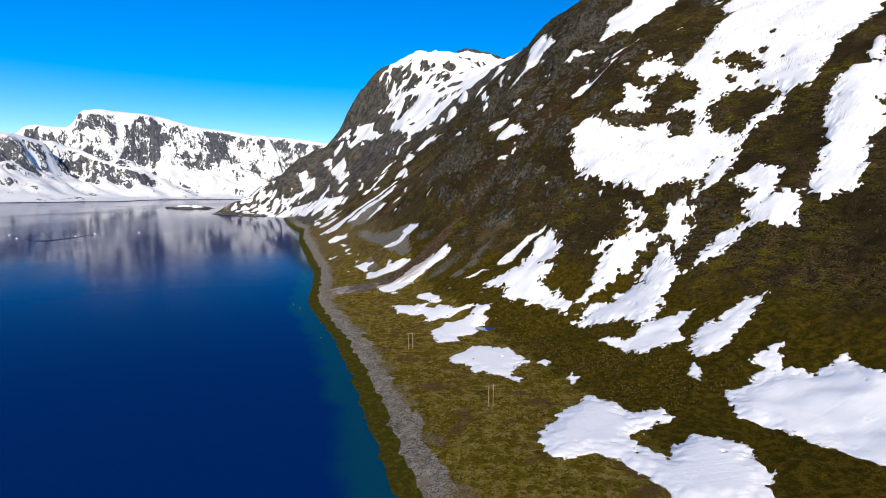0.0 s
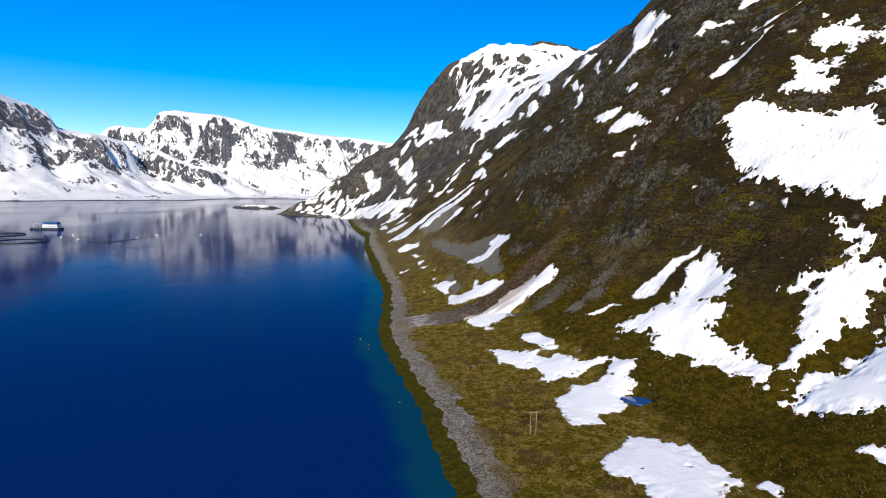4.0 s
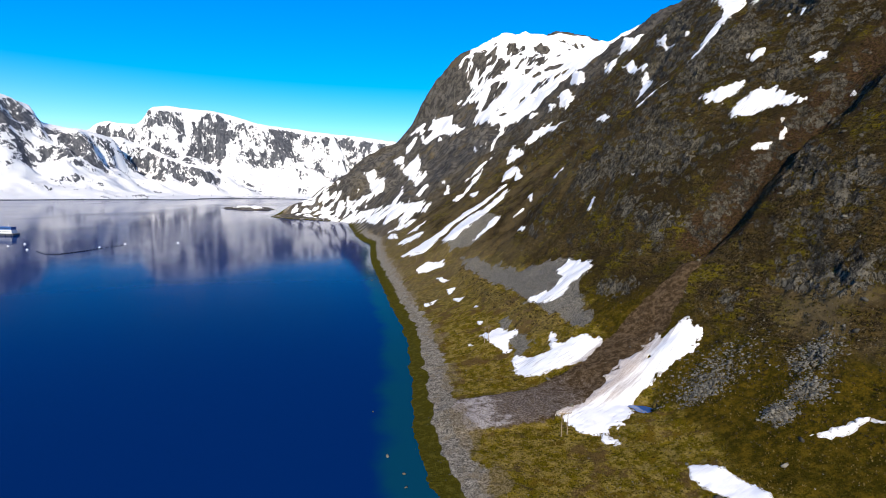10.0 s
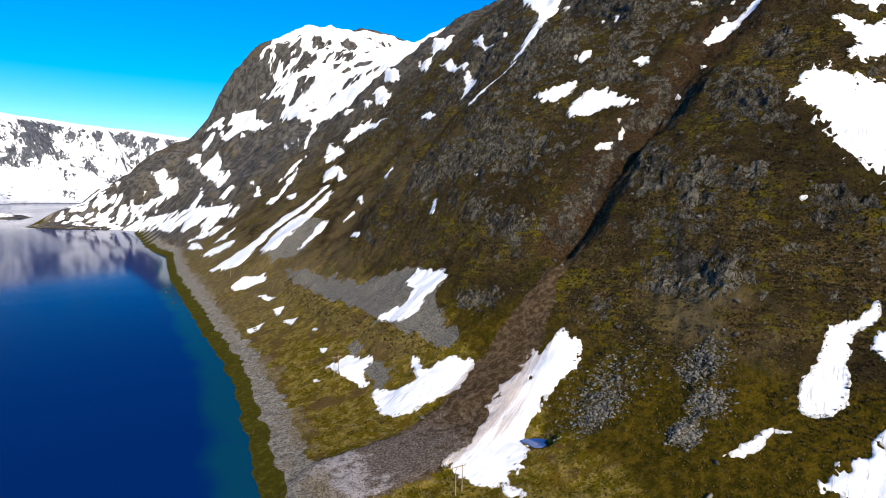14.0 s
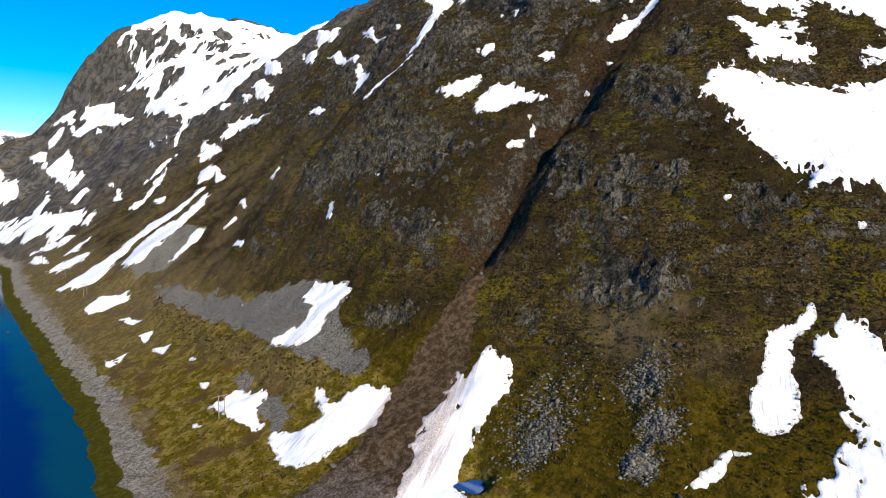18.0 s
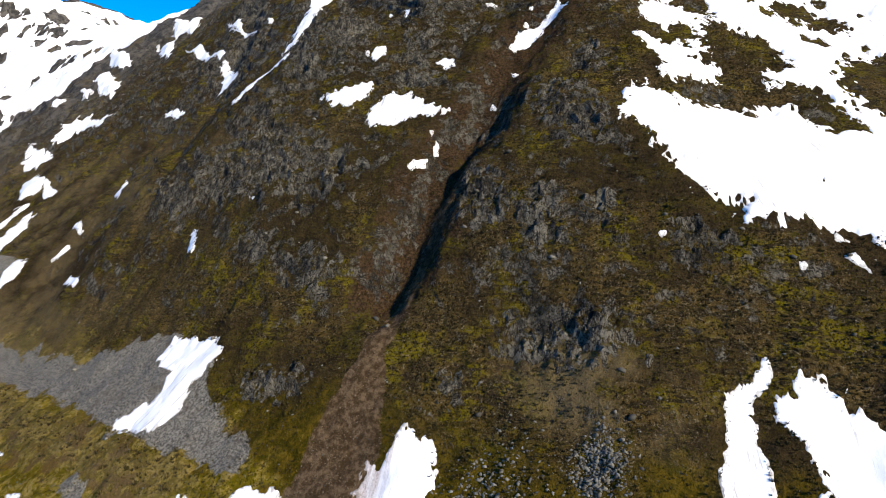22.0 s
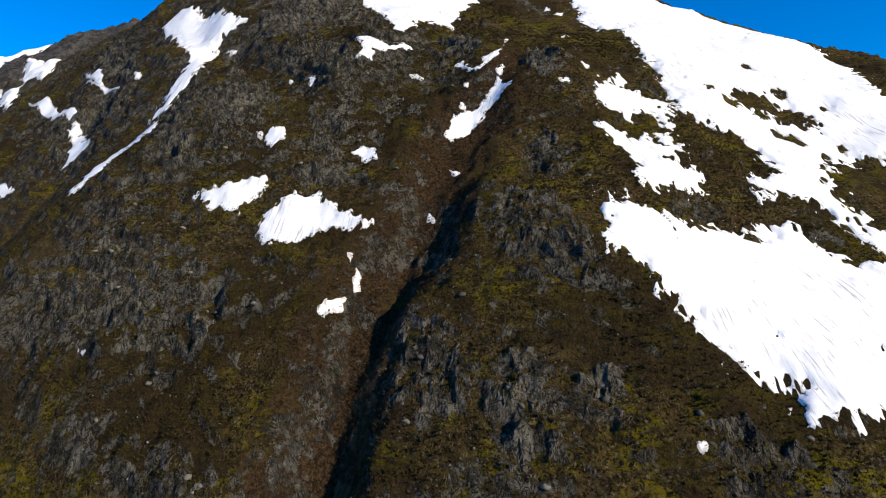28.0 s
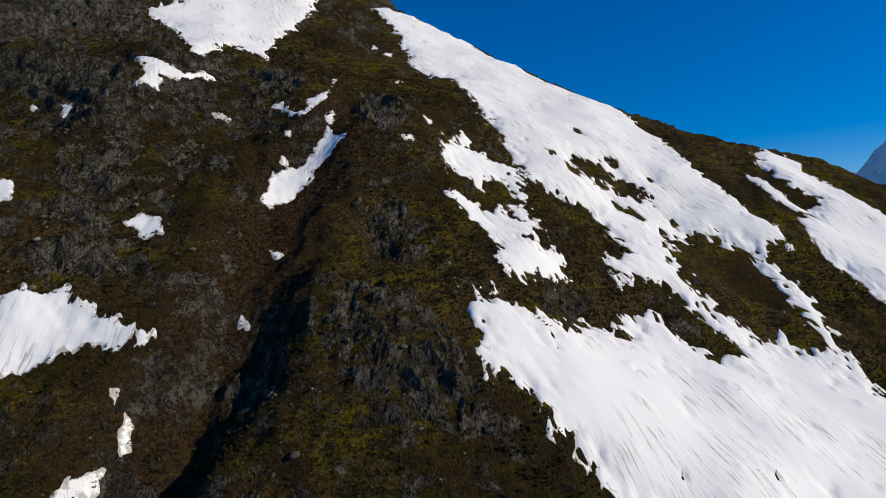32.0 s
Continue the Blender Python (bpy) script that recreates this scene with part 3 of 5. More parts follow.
BANK = [(-106, 692), (-95, 643), (-82, 592), (-71, 562), (-61, 537), (-52, 520)]   # scrubby bank under the scree


def inside_by(x, y, outline):
    """Metres inside a closed outline in plan, negative outside."""
    best, odd = np.full(np.shape(x), 1e18), np.zeros(np.shape(x), bool)
    for (ax, ay), (bx, by) in zip(outline, outline[1:] + outline[:1]):
        ux, uy = bx - ax, by - ay
        t = np.clip(((x - ax) * ux + (y - ay) * uy) / (ux * ux + uy * uy + 1e-9), 0, 1)
        best = np.minimum(best, (x - ax - t * ux) ** 2 + (y - ay - t * uy) ** 2)
        if ay != by:
            odd ^= ((ay > y) != (by > y)) & (x < ux * (y - ay) / uy + ax)
    return np.where(odd, 1, -1) * np.sqrt(best)


SPIT_Y = [1500, 1600, 1640, 1680, 1720, 1800, 1890, 2000, 2300]   # the low spit at the foot of the second mountain
SPIT_X = [-431, -446, -520, -660, -722, -700, -640, -600, -560]
PONDS = [(26, 323, 6.5, 6.7), (-22.5, 440, 4.6, 13.6)]   # centre, radius, bed height


def foot_x(y):
    return np.interp(y, SHORE_Y, SHORE_X)


def shore_x(y):
    return np.where(np.asarray(y) > 1500, np.interp(y, SPIT_Y, SPIT_X), foot_x(y))


def snow_lies(x, y):
    """1 under the banks of snow, falling to 0 some metres outside them."""
    lies = np.zeros(np.shape(x))
    for _, _, outline, _, _, (x0, y0, x1, y1) in SNOW_LIST:
        out = 5.0 if y0 < 1000 else 15.0
        near = (x > x0 - out) & (x < x1 + out) & (y > y0 - out) & (y < y1 + out)
        if near.any():
            lies[near] = np.maximum(lies[near], smooth(-out, 0, inside_by(x[near], y[near], outline)))
    return lies


def land(x, y, fine=True):
    """Height of the ground and its kinds of surface at plan points."""
    x, y = np.asarray(x, float), np.asarray(y, float)
    d = x - shore_x(y) + 1.6 * fbm(x / 14, y / 14, 3, 5) * smooth(60, 10, np.abs(x - shore_x(y)))
    z = profile(np.where(y > 1500, x - foot_x(y), d), y)
    z = np.where(d > 680, z - 0.25 * (d - 680), z)
    sea = np.minimum(d, 0)
    z = np.where(d < 0, np.where(sea > -14, sea * 0.11, -1.54 + (sea + 14) * 0.33), z)
    z = np.maximum(z, -34.0)
    z = np.where(d > 0, np.maximum(z, np.minimum(d * 0.12, 2.2) + np.clip((d - 18) * 0.03, 0, 4)), z)
    isle = 1 - ((x + 973) / 92) ** 2 - ((y - 2125) / 62) ** 2 + 0.35 * fbm(x / 40, y / 40, 3, 38)
    z = np.maximum(z, np.minimum(13 * isle, 3 + 6 * isle))
    up = smooth(14, 70, z)
    mid = smooth(3, 16, z)
    far = smooth(900, 1300, y)
    z = z + up * (2.6 + 12 * far) * (ridged(x / (52 + 70 * far), y / (60 + 70 * far), 3, 11) - 0.45) + mid * 1.3 * fbm(x / 19, y / 19, 3, 21)
    for cx, cy, r, h in SWELLS:
        z = z + h * np.exp(-((x - cx) ** 2 + (y - cy) ** 2) / (r * r))
    z = np.where(d > 0, np.maximum(z, np.minimum(d * 0.12, 2.2)), z)
    cut = np.zeros(np.shape(x))
    for line, half, depth in GULLIES:
        g, where = to_line(x + 3 * gnoise(x / 12, y / 12, 31), y + 3 * gnoise(x / 12, y / 12, 32), line)
        c = np.exp(-(g / half) ** 2) * smooth(0, 0.12, where) * smooth(1.0, 0.92, where)
        z = z - depth * c * (1 - 0.5 * smooth(0.42, 0.6, where) * (depth > 10))
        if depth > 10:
            # twice the gully's width: mask for dead grass and its painted shade
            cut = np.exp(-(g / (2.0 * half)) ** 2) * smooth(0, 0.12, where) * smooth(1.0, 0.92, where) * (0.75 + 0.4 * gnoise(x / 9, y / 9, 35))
    for px, py, r, bed in PONDS:
        pond = smooth(1.5, 0.75, np.hypot(x - px, y - py) / r + 0.3 * gnoise(x / 4, y / 4, 36))
        z = z * (1 - pond) + bed * pond
    rock = smooth(0.05, 0.75, fbm(x / 46, y / 46, 3, 41) + 0.25 * far) * up * 0.5 * (0.6 + 0.8 * np.clip(0.5 + gnoise(x / 11, y / 11, 44), 0, 1))
    patchy = 0.8 + 0.6 * gnoise(x / 9, y / 9, 43)
    for cx, cy, (ax, ay), (bx, by), s in CRAGS:
        k = ax * by - ay * bx
        u, v = ((x - cx) * by - (y - cy) * bx) / k, ((y - cy) * ax - (x - cx) * ay) / k
        rock = np.maximum(rock, 0.8 * s * np.exp(-((u * u + v * v) / 1.3) ** 1.5) * patchy)
    rock = np.clip(rock + 0.55 * far * smooth(140, 320, z) + 0.75 * smooth(90, 170, z) * smooth(540, 660, y) * (1 - far) * np.clip(0.6 + gnoise(x / 20, y / 20, 46), 0, 1), 0, 1.2)
    track, along = to_line(x + 1.5 * gnoise(x / 7, y / 7, 33), y + 1.5 * gnoise(x / 7, y / 7, 34), TRACK)
    wide = np.interp(along, [0, 0.15, 0.45, 0.62, 1], [16, 15, 11.5, 5, 3])
    track = smooth(1.2, 0.75, track / wide) * (1 - 0.35 * smooth(0.5, 0.8, along))
    scree = np.zeros(np.shape(x))
    for outline in SCREE:
        scree = np.maximum(scree, smooth(-3, 5, inside_by(x, y, outline) + 4.0 * fbm(x / 9, y / 12, 4, 45)))
    beach = smooth(5.5, 9.5, d + 1.6 * gnoise(x / 7, y / 7, 51)) * smooth(21, 15.5, d + 3 * fbm(x / 12, y / 12, 3, 52))
    algae = smooth(-14, -6, d) * smooth(9.5, 6.5, d + 1.6 * gnoise(x / 7, y / 7, 51))
    z = z + 1.4 * track * smooth(0.5, 0.1, along)
    bank, _ = to_line(x, y, BANK)
    bank = smooth(11, 3, bank + 4 * fbm(x / 9, y / 9, 3, 57))
    z = z + 1.5 * bank
    if fine:
        calm = (1 - np.clip(np.maximum(beach, algae) + 0.8 * scree + 0.7 * track, 0, 1)) * (1 - 0.85 * snow_lies(x, y))
        b1, e1 = blocks(x / 4.6 + 0.4 * gnoise(x / 5, y / 5, 61), y / 6.0, 62)
        b2, _ = blocks(x / 2.4, y / 3.0, 63)
        ledge = z / 8.0 + 0.9 * fbm(x / 22, y / 22, 3, 65)          # risers and ledges of the bedded rock
        ledge = ledge - np.floor(ledge)
        z = z + rock * calm * (5.0 * (smooth(0.52, 0.80, ledge) - ledge) * (1 - 0.6 * far) + 2.0 * (b1 - 0.45) - 0.8 * (e1 - 0.4) + 0.9 * (b2 - 0.5))
        z = z + calm * (0.50 + 0.55 * up) * fbm(x / 5.2, y / 5.2, 3, 71) + (0.16 + 0.16 * up) * fbm(x / 2.3, y / 2.3, 2, 75) * (d > 0)
        z = z + 0.25 * (scree + track) * fbm(x / 2.2, y / 2.2, 2, 77)
    sand = smooth(13, 17, d + 2 * gnoise(x / 8, y / 8, 53)) * smooth(27, 20, d + 4 * fbm(x / 11, y / 11, 3, 54)) * smooth(-0.5, 0.3, fbm(x / 30, y / 30, 2, 55))
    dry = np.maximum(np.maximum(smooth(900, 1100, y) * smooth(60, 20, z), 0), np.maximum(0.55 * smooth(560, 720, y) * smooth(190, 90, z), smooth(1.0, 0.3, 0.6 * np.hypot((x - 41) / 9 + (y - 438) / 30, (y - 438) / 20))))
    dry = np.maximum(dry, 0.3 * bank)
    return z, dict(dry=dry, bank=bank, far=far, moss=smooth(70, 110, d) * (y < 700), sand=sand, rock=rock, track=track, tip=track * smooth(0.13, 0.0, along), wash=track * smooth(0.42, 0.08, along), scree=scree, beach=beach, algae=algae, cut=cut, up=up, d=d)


# ---- materials ----
def material(name):
    m = bpy.data.materials.new(name)
    m.use_nodes = True
    m.node_tree.nodes.clear()
    return m, Nodes(m.node_tree)


class Nodes:
    """Small helper to write node trees in lines."""

    def __init__(self, tree):
        self.tree = tree

    def add(self, kind, **values):
        n = self.tree.nodes.new(kind)
        for k, v in values.items():
            if k == "operation":
                n.operation = v
            elif k == "data_type":
                n.data_type = v
            elif k == "blend":
                n.blend_type = v
            elif k == "attribute":
                n.attribute_name = v
            elif k == "feature":
                n.feature = v
        return n

    def link(self, a, b):
        self.tree.links.new(a, b)

    def put(self, socket, v):
        if isinstance(v, (int, float)):
            socket.default_value = v
        elif isinstance(v, tuple):
            socket.default_value = (*v, 1.0) if len(v) == 3 and socket.type == "RGBA" else v
        else:
            self.link(v, socket)

    def place(self, scale=(1, 1, 1)):
        g = self.add("ShaderNodeNewGeometry")
        m = self.add("ShaderNodeMapping")
        self.link(g.outputs["Position"], m.inputs["Vector"])
        m.inputs["Scale"].default_value = scale
        return m.outputs["Vector"]

    def noise(self, metres, detail=4, rough=0.55, at=None, warp=0.0):
        n = self.add("ShaderNodeTexNoise")
        n.inputs["Scale"].default_value = 1.0 / metres
        n.inputs["Detail"].default_value = detail
        n.inputs["Roughness"].default_value = rough
        n.inputs["Distortion"].default_value = warp
        self.link(at or self.place(), n.inputs["Vector"])
        return n.outputs["Fac"]

    def cells(self, metres, feature="F1", out="Distance", at=None):
        n = self.add("ShaderNodeTexVoronoi", feature=feature)
        n.inputs["Scale"].default_value = 1.0 / metres
        self.link(at or self.place(), n.inputs["Vector"])
        return n.outputs[out]

    def math(self, op, a, b=0.0, c=0.0):
        n = self.add("ShaderNodeMath", operation=op)
        for k, v in enumerate((a, b, c)):
            self.put(n.inputs[k], v)
        return n.outputs[0]

    def ramp(self, v, lo, hi, a=0.0, b=1.0):
        n = self.add("ShaderNodeMapRange")
        n.interpolation_type = "SMOOTHSTEP"
        self.put(n.inputs["Value"], v)
        for k, x in zip(("From Min", "From Max", "To Min", "To Max"), (lo, hi, a, b)):
            n.inputs[k].default_value = x
        return n.outputs["Result"]

    def mix(self, f, a, b, blend="MIX"):
        n = self.add("ShaderNodeMix", data_type="RGBA", blend=blend)
        self.put(n.inputs[0], f)
        self.put(n.inputs[6], a)
        self.put(n.inputs[7], b)
        return n.outputs[2]

    def attr(self, name):
        return self.add("ShaderNodeAttribute", attribute=name).outputs["Fac"]

    def bump(self, height, strength, distance=0.1):
        n = self.add("ShaderNodeBump")
        self.put(n.inputs["Height"], height)
        n.inputs["Strength"].default_value = strength
        n.inputs["Distance"].default_value = distance
        return n.outputs["Normal"]

    def surface(self, color, rough=0.9, normal=None, metallic=0.0, specular=0.3):
        p = self.add("ShaderNodeBsdfPrincipled")
        self.put(p.inputs["Base Color"], color)
        self.put(p.inputs["Roughness"], rough)
        self.put(p.inputs["Metallic"], metallic)
        self.put(p.inputs["Specular IOR Level"], specular)
        if normal is not None:
            self.link(normal, p.inputs["Normal"])
        o = self.add("ShaderNodeOutputMaterial")
        self.link(p.outputs[0], o.inputs["Surface"])
        return p


def bedrock(n):
    """Grey fractured rock: colour, and a mask that is 0 in the cracks."""
    shake = n.add("ShaderNodeTexNoise")
    shake.inputs["Scale"].default_value, shake.inputs["Detail"].default_value = 0.35, 4.0
    n.link(n.place(), shake.inputs["Vector"])
    bent = n.add("ShaderNodeVectorMath", operation="ADD")
    n.link(n.place((1.0, 0.8, 0.5)), bent.inputs[0])
    n.link(shake.outputs["Color"], bent.inputs[1])
    def split(metres, rough):
        v = n.noise(metres, 5, rough, bent.outputs[0], 0.6)
        return n.math("ABSOLUTE", n.math("SUBTRACT", v, 0.5))
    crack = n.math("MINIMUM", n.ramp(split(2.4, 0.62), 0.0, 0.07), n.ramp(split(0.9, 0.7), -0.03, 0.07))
    tone = n.math("ADD", n.math("MULTIPLY", n.noise(3.2, 7, 0.74, bent.outputs[0]), 0.7), n.math("MULTIPLY", n.noise(14, 4, 0.6), 0.3))
    stone = n.mix(n.ramp(tone, 0.40, 0.60), (0.032, 0.029, 0.023), (0.190, 0.170, 0.130))
    stone = n.mix(n.ramp(n.noise(5, 6, 0.75), 0.55, 0.66, 0.0, 0.75), stone, (0.085, 0.062, 0.024))
    stone = n.mix(n.ramp(n.noise(0.5, 4, 0.8), 0.58, 0.68, 0.0, 0.7), stone, (0.30, 0.28, 0.23))
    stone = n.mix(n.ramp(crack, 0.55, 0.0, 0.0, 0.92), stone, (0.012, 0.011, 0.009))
    return stone, crack


def outcrop_material():
    """Bare rock with moss and dead grass on its ledges."""
    m, n = material("outcrop_rock")
    stone, crack = bedrock(n)
    geo = n.add("ShaderNodeNewGeometry")
    sep = n.add("ShaderNodeSeparateXYZ")
    n.link(geo.outputs["Normal"], sep.inputs[0])
    green = n.mix(n.ramp(n.noise(1.4, 6, 0.75), 0.42, 0.60), (0.040, 0.028, 0.008), (0.105, 0.078, 0.012))
    ledge = n.ramp(n.math("ADD", sep.outputs["Z"], n.math("MULTIPLY", n.math("SUBTRACT", n.noise(2.2, 6, 0.75), 0.5), 1.3)), 0.70, 0.95)
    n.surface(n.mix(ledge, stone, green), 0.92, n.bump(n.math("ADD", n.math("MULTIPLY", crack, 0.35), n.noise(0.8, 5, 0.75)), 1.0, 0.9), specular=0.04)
    return m


def ground_material():
    m, n = material("moor_ground")
    broad, mid, fine, grit = n.noise(45, 4), n.noise(11, 5), n.noise(2.6, 6, 0.7), n.noise(0.7, 4, 0.75)
    up, rock = n.attr("up"), n.attr("rock")
    speck = n.noise(1.15, 5, 0.8)
    # low meadow: olive and straw
    straw = n.mix(n.ramp(n.math("ADD", fine, n.math("MULTIPLY", grit, 0.5)), 0.62, 0.92), (0.190, 0.136, 0.008), (0.33, 0.235, 0.065))
    meadow = n.mix(n.ramp(n.noise(4.5, 6, 0.7), 0.46, 0.56), straw, (0.122, 0.092, 0.004))
    meadow = n.mix(n.ramp(n.noise(6, 5, 0.7), 0.58, 0.68), meadow, (0.085, 0.058, 0.020))
    meadow = n.mix(n.ramp(n.noise(9, 6, 0.72), 0.54, 0.62, 0.0, 0.85), meadow, (0.150, 0.092, 0.010))
    meadow = n.mix(n.ramp(speck, 0.53, 0.60, 0.0, 0.9), meadow, (0.036, 0.030, 0.004))
    meadow = n.mix(n.ramp(n.noise(1.6, 6, 0.85), 0.59, 0.65, 0.0, 0.9), meadow, (0.30, 0.245, 0.15))
    meadow = n.mix(n.ramp(n.noise(15, 6, 0.68), 0.53, 0.62, 0.0, 0.8), meadow, n.mix(speck, (0.070, 0.036, 0.010), (0.150, 0.092, 0.038)))
    meadow = n.mix(n.ramp(n.math("ADD", n.attr("moss"), n.math("MULTIPLY", n.math("SUBTRACT", mid, 0.5), 1.2)), 0.35, 0.75), meadow, n.mix(n.ramp(fine, 0.40, 0.62), (0.044, 0.034, 0.003), (0.110, 0.072, 0.007)))
    # slope: brown heath, moss and dark scrub
    terrace = n.noise(2.4, 6, 0.66, n.place((0.28, 0.28, 1.25)), 0.5)   # sheep-track ledges along the contours
    moss = n.mix(n.ramp(n.noise(17, 6, 0.66), 0.46, 0.58), (0.086, 0.056, 0.017), (0.128, 0.100, 0.004))
    heath = n.mix(n.ramp(terrace, 0.46, 0.60), moss, (0.034, 0.024, 0.011))
    heath = n.mix(n.ramp(terrace, 0.42, 0.32, 0.0, 0.7), heath, (0.120, 0.082, 0.028))
    heath = n.mix(n.ramp(n.noise(7, 7, 0.74), 0.52, 0.64, 0.0, 0.85), heath, (0.042, 0.028, 0.014))
    heath = n.mix(n.ramp(speck, 0.50, 0.57, 0.0, 0.95), heath, (0.012, 0.009, 0.004))
    heath = n.mix(n.ramp(n.noise(1.1, 6, 0.88), 0.555, 0.605, 0.0, 0.95), heath, (0.195, 0.155, 0.090))
    heath = n.mix(n.ramp(broad, 0.46, 0.60, 0.0, 0.75), heath, (0.030, 0.020, 0.009))
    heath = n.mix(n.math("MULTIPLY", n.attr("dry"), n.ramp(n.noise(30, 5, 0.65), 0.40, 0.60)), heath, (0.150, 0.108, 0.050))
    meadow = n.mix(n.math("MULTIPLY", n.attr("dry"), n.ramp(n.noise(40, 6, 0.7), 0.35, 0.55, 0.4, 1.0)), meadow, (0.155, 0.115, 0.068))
    color = n.mix(n.ramp(n.math("ADD", up, n.math("MULTIPLY", n.math("SUBTRACT", mid, 0.5), 0.9)), 0.25, 0.75), meadow, heath)
    # dead grass down the gully sides; brown deepened to add to the gully's shade
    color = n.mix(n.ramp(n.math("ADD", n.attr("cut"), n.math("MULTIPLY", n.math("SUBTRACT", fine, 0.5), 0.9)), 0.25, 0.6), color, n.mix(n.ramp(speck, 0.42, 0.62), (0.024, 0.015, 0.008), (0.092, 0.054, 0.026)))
    # rock shows on steep faces and outcrops
    geo = n.add("ShaderNodeNewGeometry")
    sep = n.add("ShaderNodeSeparateXYZ")
    n.link(geo.outputs["Normal"], sep.inputs[0])
    steep = n.ramp(sep.outputs["Z"], 0.72, 0.50)
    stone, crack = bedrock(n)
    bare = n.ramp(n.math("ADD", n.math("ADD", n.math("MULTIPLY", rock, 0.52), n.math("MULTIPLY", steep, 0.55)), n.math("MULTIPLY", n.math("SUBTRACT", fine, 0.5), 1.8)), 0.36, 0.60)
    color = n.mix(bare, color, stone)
    grey = n.mix(n.ramp(n.noise(13, 8, 0.78, n.place((1.0, 1.0, 0.6)), 0.5), 0.42, 0.58), (0.140, 0.126, 0.104), (0.050, 0.046, 0.041))
    grey = n.mix(n.ramp(n.noise(70, 6, 0.7), 0.55, 0.65, 0.0, 0.75), grey, (0.150, 0.112, 0.056))
    grey = n.mix(n.ramp(n.noise(5, 6, 0.8), 0.56, 0.64, 0.0, 0.8), grey, (0.022, 0.019, 0.015))
    color = n.mix(n.math("MULTIPLY", n.attr("far"), n.ramp(n.noise(60, 5, 0.6), 0.30, 0.50, 0.55, 1.0)), color, grey)
    pebble = n.mix(n.ramp(n.noise(0.8, 5, 0.8), 0.40, 0.60), (0.090, 0.082, 0.064), (0.290, 0.262, 0.208))
    pebble = n.mix(n.ramp(n.noise(9, 4, 0.65), 0.55, 0.7, 0.0, 0.6), pebble, (0.12, 0.095, 0.065))
    color = n.mix(n.ramp(n.math("ADD", n.attr("scree"), n.math("MULTIPLY", n.math("SUBTRACT", n.noise(4.0, 6, 0.75), 0.5), 1.9)), 0.42, 0.62), color, pebble)
    mud = n.mix(n.ramp(fine, 0.4, 0.65), (0.058, 0.036, 0.017), (0.165, 0.110, 0.060))
    color = n.mix(n.ramp(n.math("ADD", n.attr("track"), n.math("MULTIPLY", n.math("SUBTRACT", fine, 0.5), 1.2)), 0.35, 0.65), color, mud)
    dirty = n.mix(n.ramp(grit, 0.42, 0.62), (0.100, 0.074, 0.054), (0.30, 0.245, 0.20))
    color = n.mix(n.ramp(n.math("ADD", n.attr("wash"), n.math("MULTIPLY", n.math("SUBTRACT", fine, 0.5), 1.8)), 0.45, 1.0), color, dirty)
    color = n.mix(n.ramp(n.math("ADD", n.attr("tip"), n.math("MULTIPLY", n.math("SUBTRACT", n.noise(5, 6, 0.75), 0.5), 3.0)), 0.55, 1.1, 0.0, 0.85), color, (0.58, 0.51, 0.45))
    gravel = n.mix(n.ramp(n.math("ADD", n.math("MULTIPLY", n.noise(0.7, 5, 0.8), 0.7), n.math("MULTIPLY", fine, 0.4)), 0.46, 0.66), (0.105, 0.090, 0.066), (0.47, 0.41, 0.31))
    gravel = n.mix(n.ramp(n.noise(7, 4, 0.7), 0.52, 0.66, 0.0, 0.8), gravel, (0.26, 0.205, 0.125))
    color = n.mix(n.ramp(n.math("ADD", n.attr("beach"), n.math("MULTIPLY", n.math("SUBTRACT", fine, 0.5), 1.3)), 0.35, 0.65), color, gravel)
    color = n.mix(n.ramp(n.math("ADD", n.attr("sand"), n.math("MULTIPLY", n.math("SUBTRACT", fine, 0.5), 1.4)), 0.4, 0.8, 0.0, 0.6), color, n.mix(n.ramp(grit, 0.42, 0.58), (0.12, 0.085, 0.035), (0.34, 0.26, 0.15)))
    weed = n.mix(n.ramp(fine, 0.45, 0.7), (0.068, 0.058, 0.005), (0.125, 0.104, 0.014))
    color = n.mix(n.ramp(n.math("ADD", n.attr("algae"), n.math("MULTIPLY", n.math("SUBTRACT", fine, 0.5), 0.6)), 0.4, 0.6), color, weed)
    lump = n.math("ADD", n.math("MULTIPLY", grit, 1.0), n.math("ADD", fine, n.math("MULTIPLY", bare, n.math("MULTIPLY", crack, 0.4))))
    lump = n.math("ADD", lump, n.math("MULTIPLY", terrace, 0.7))
    n.surface(color, 0.95, n.bump(lump, 1.0, 1.3), specular=0.02)
    return m


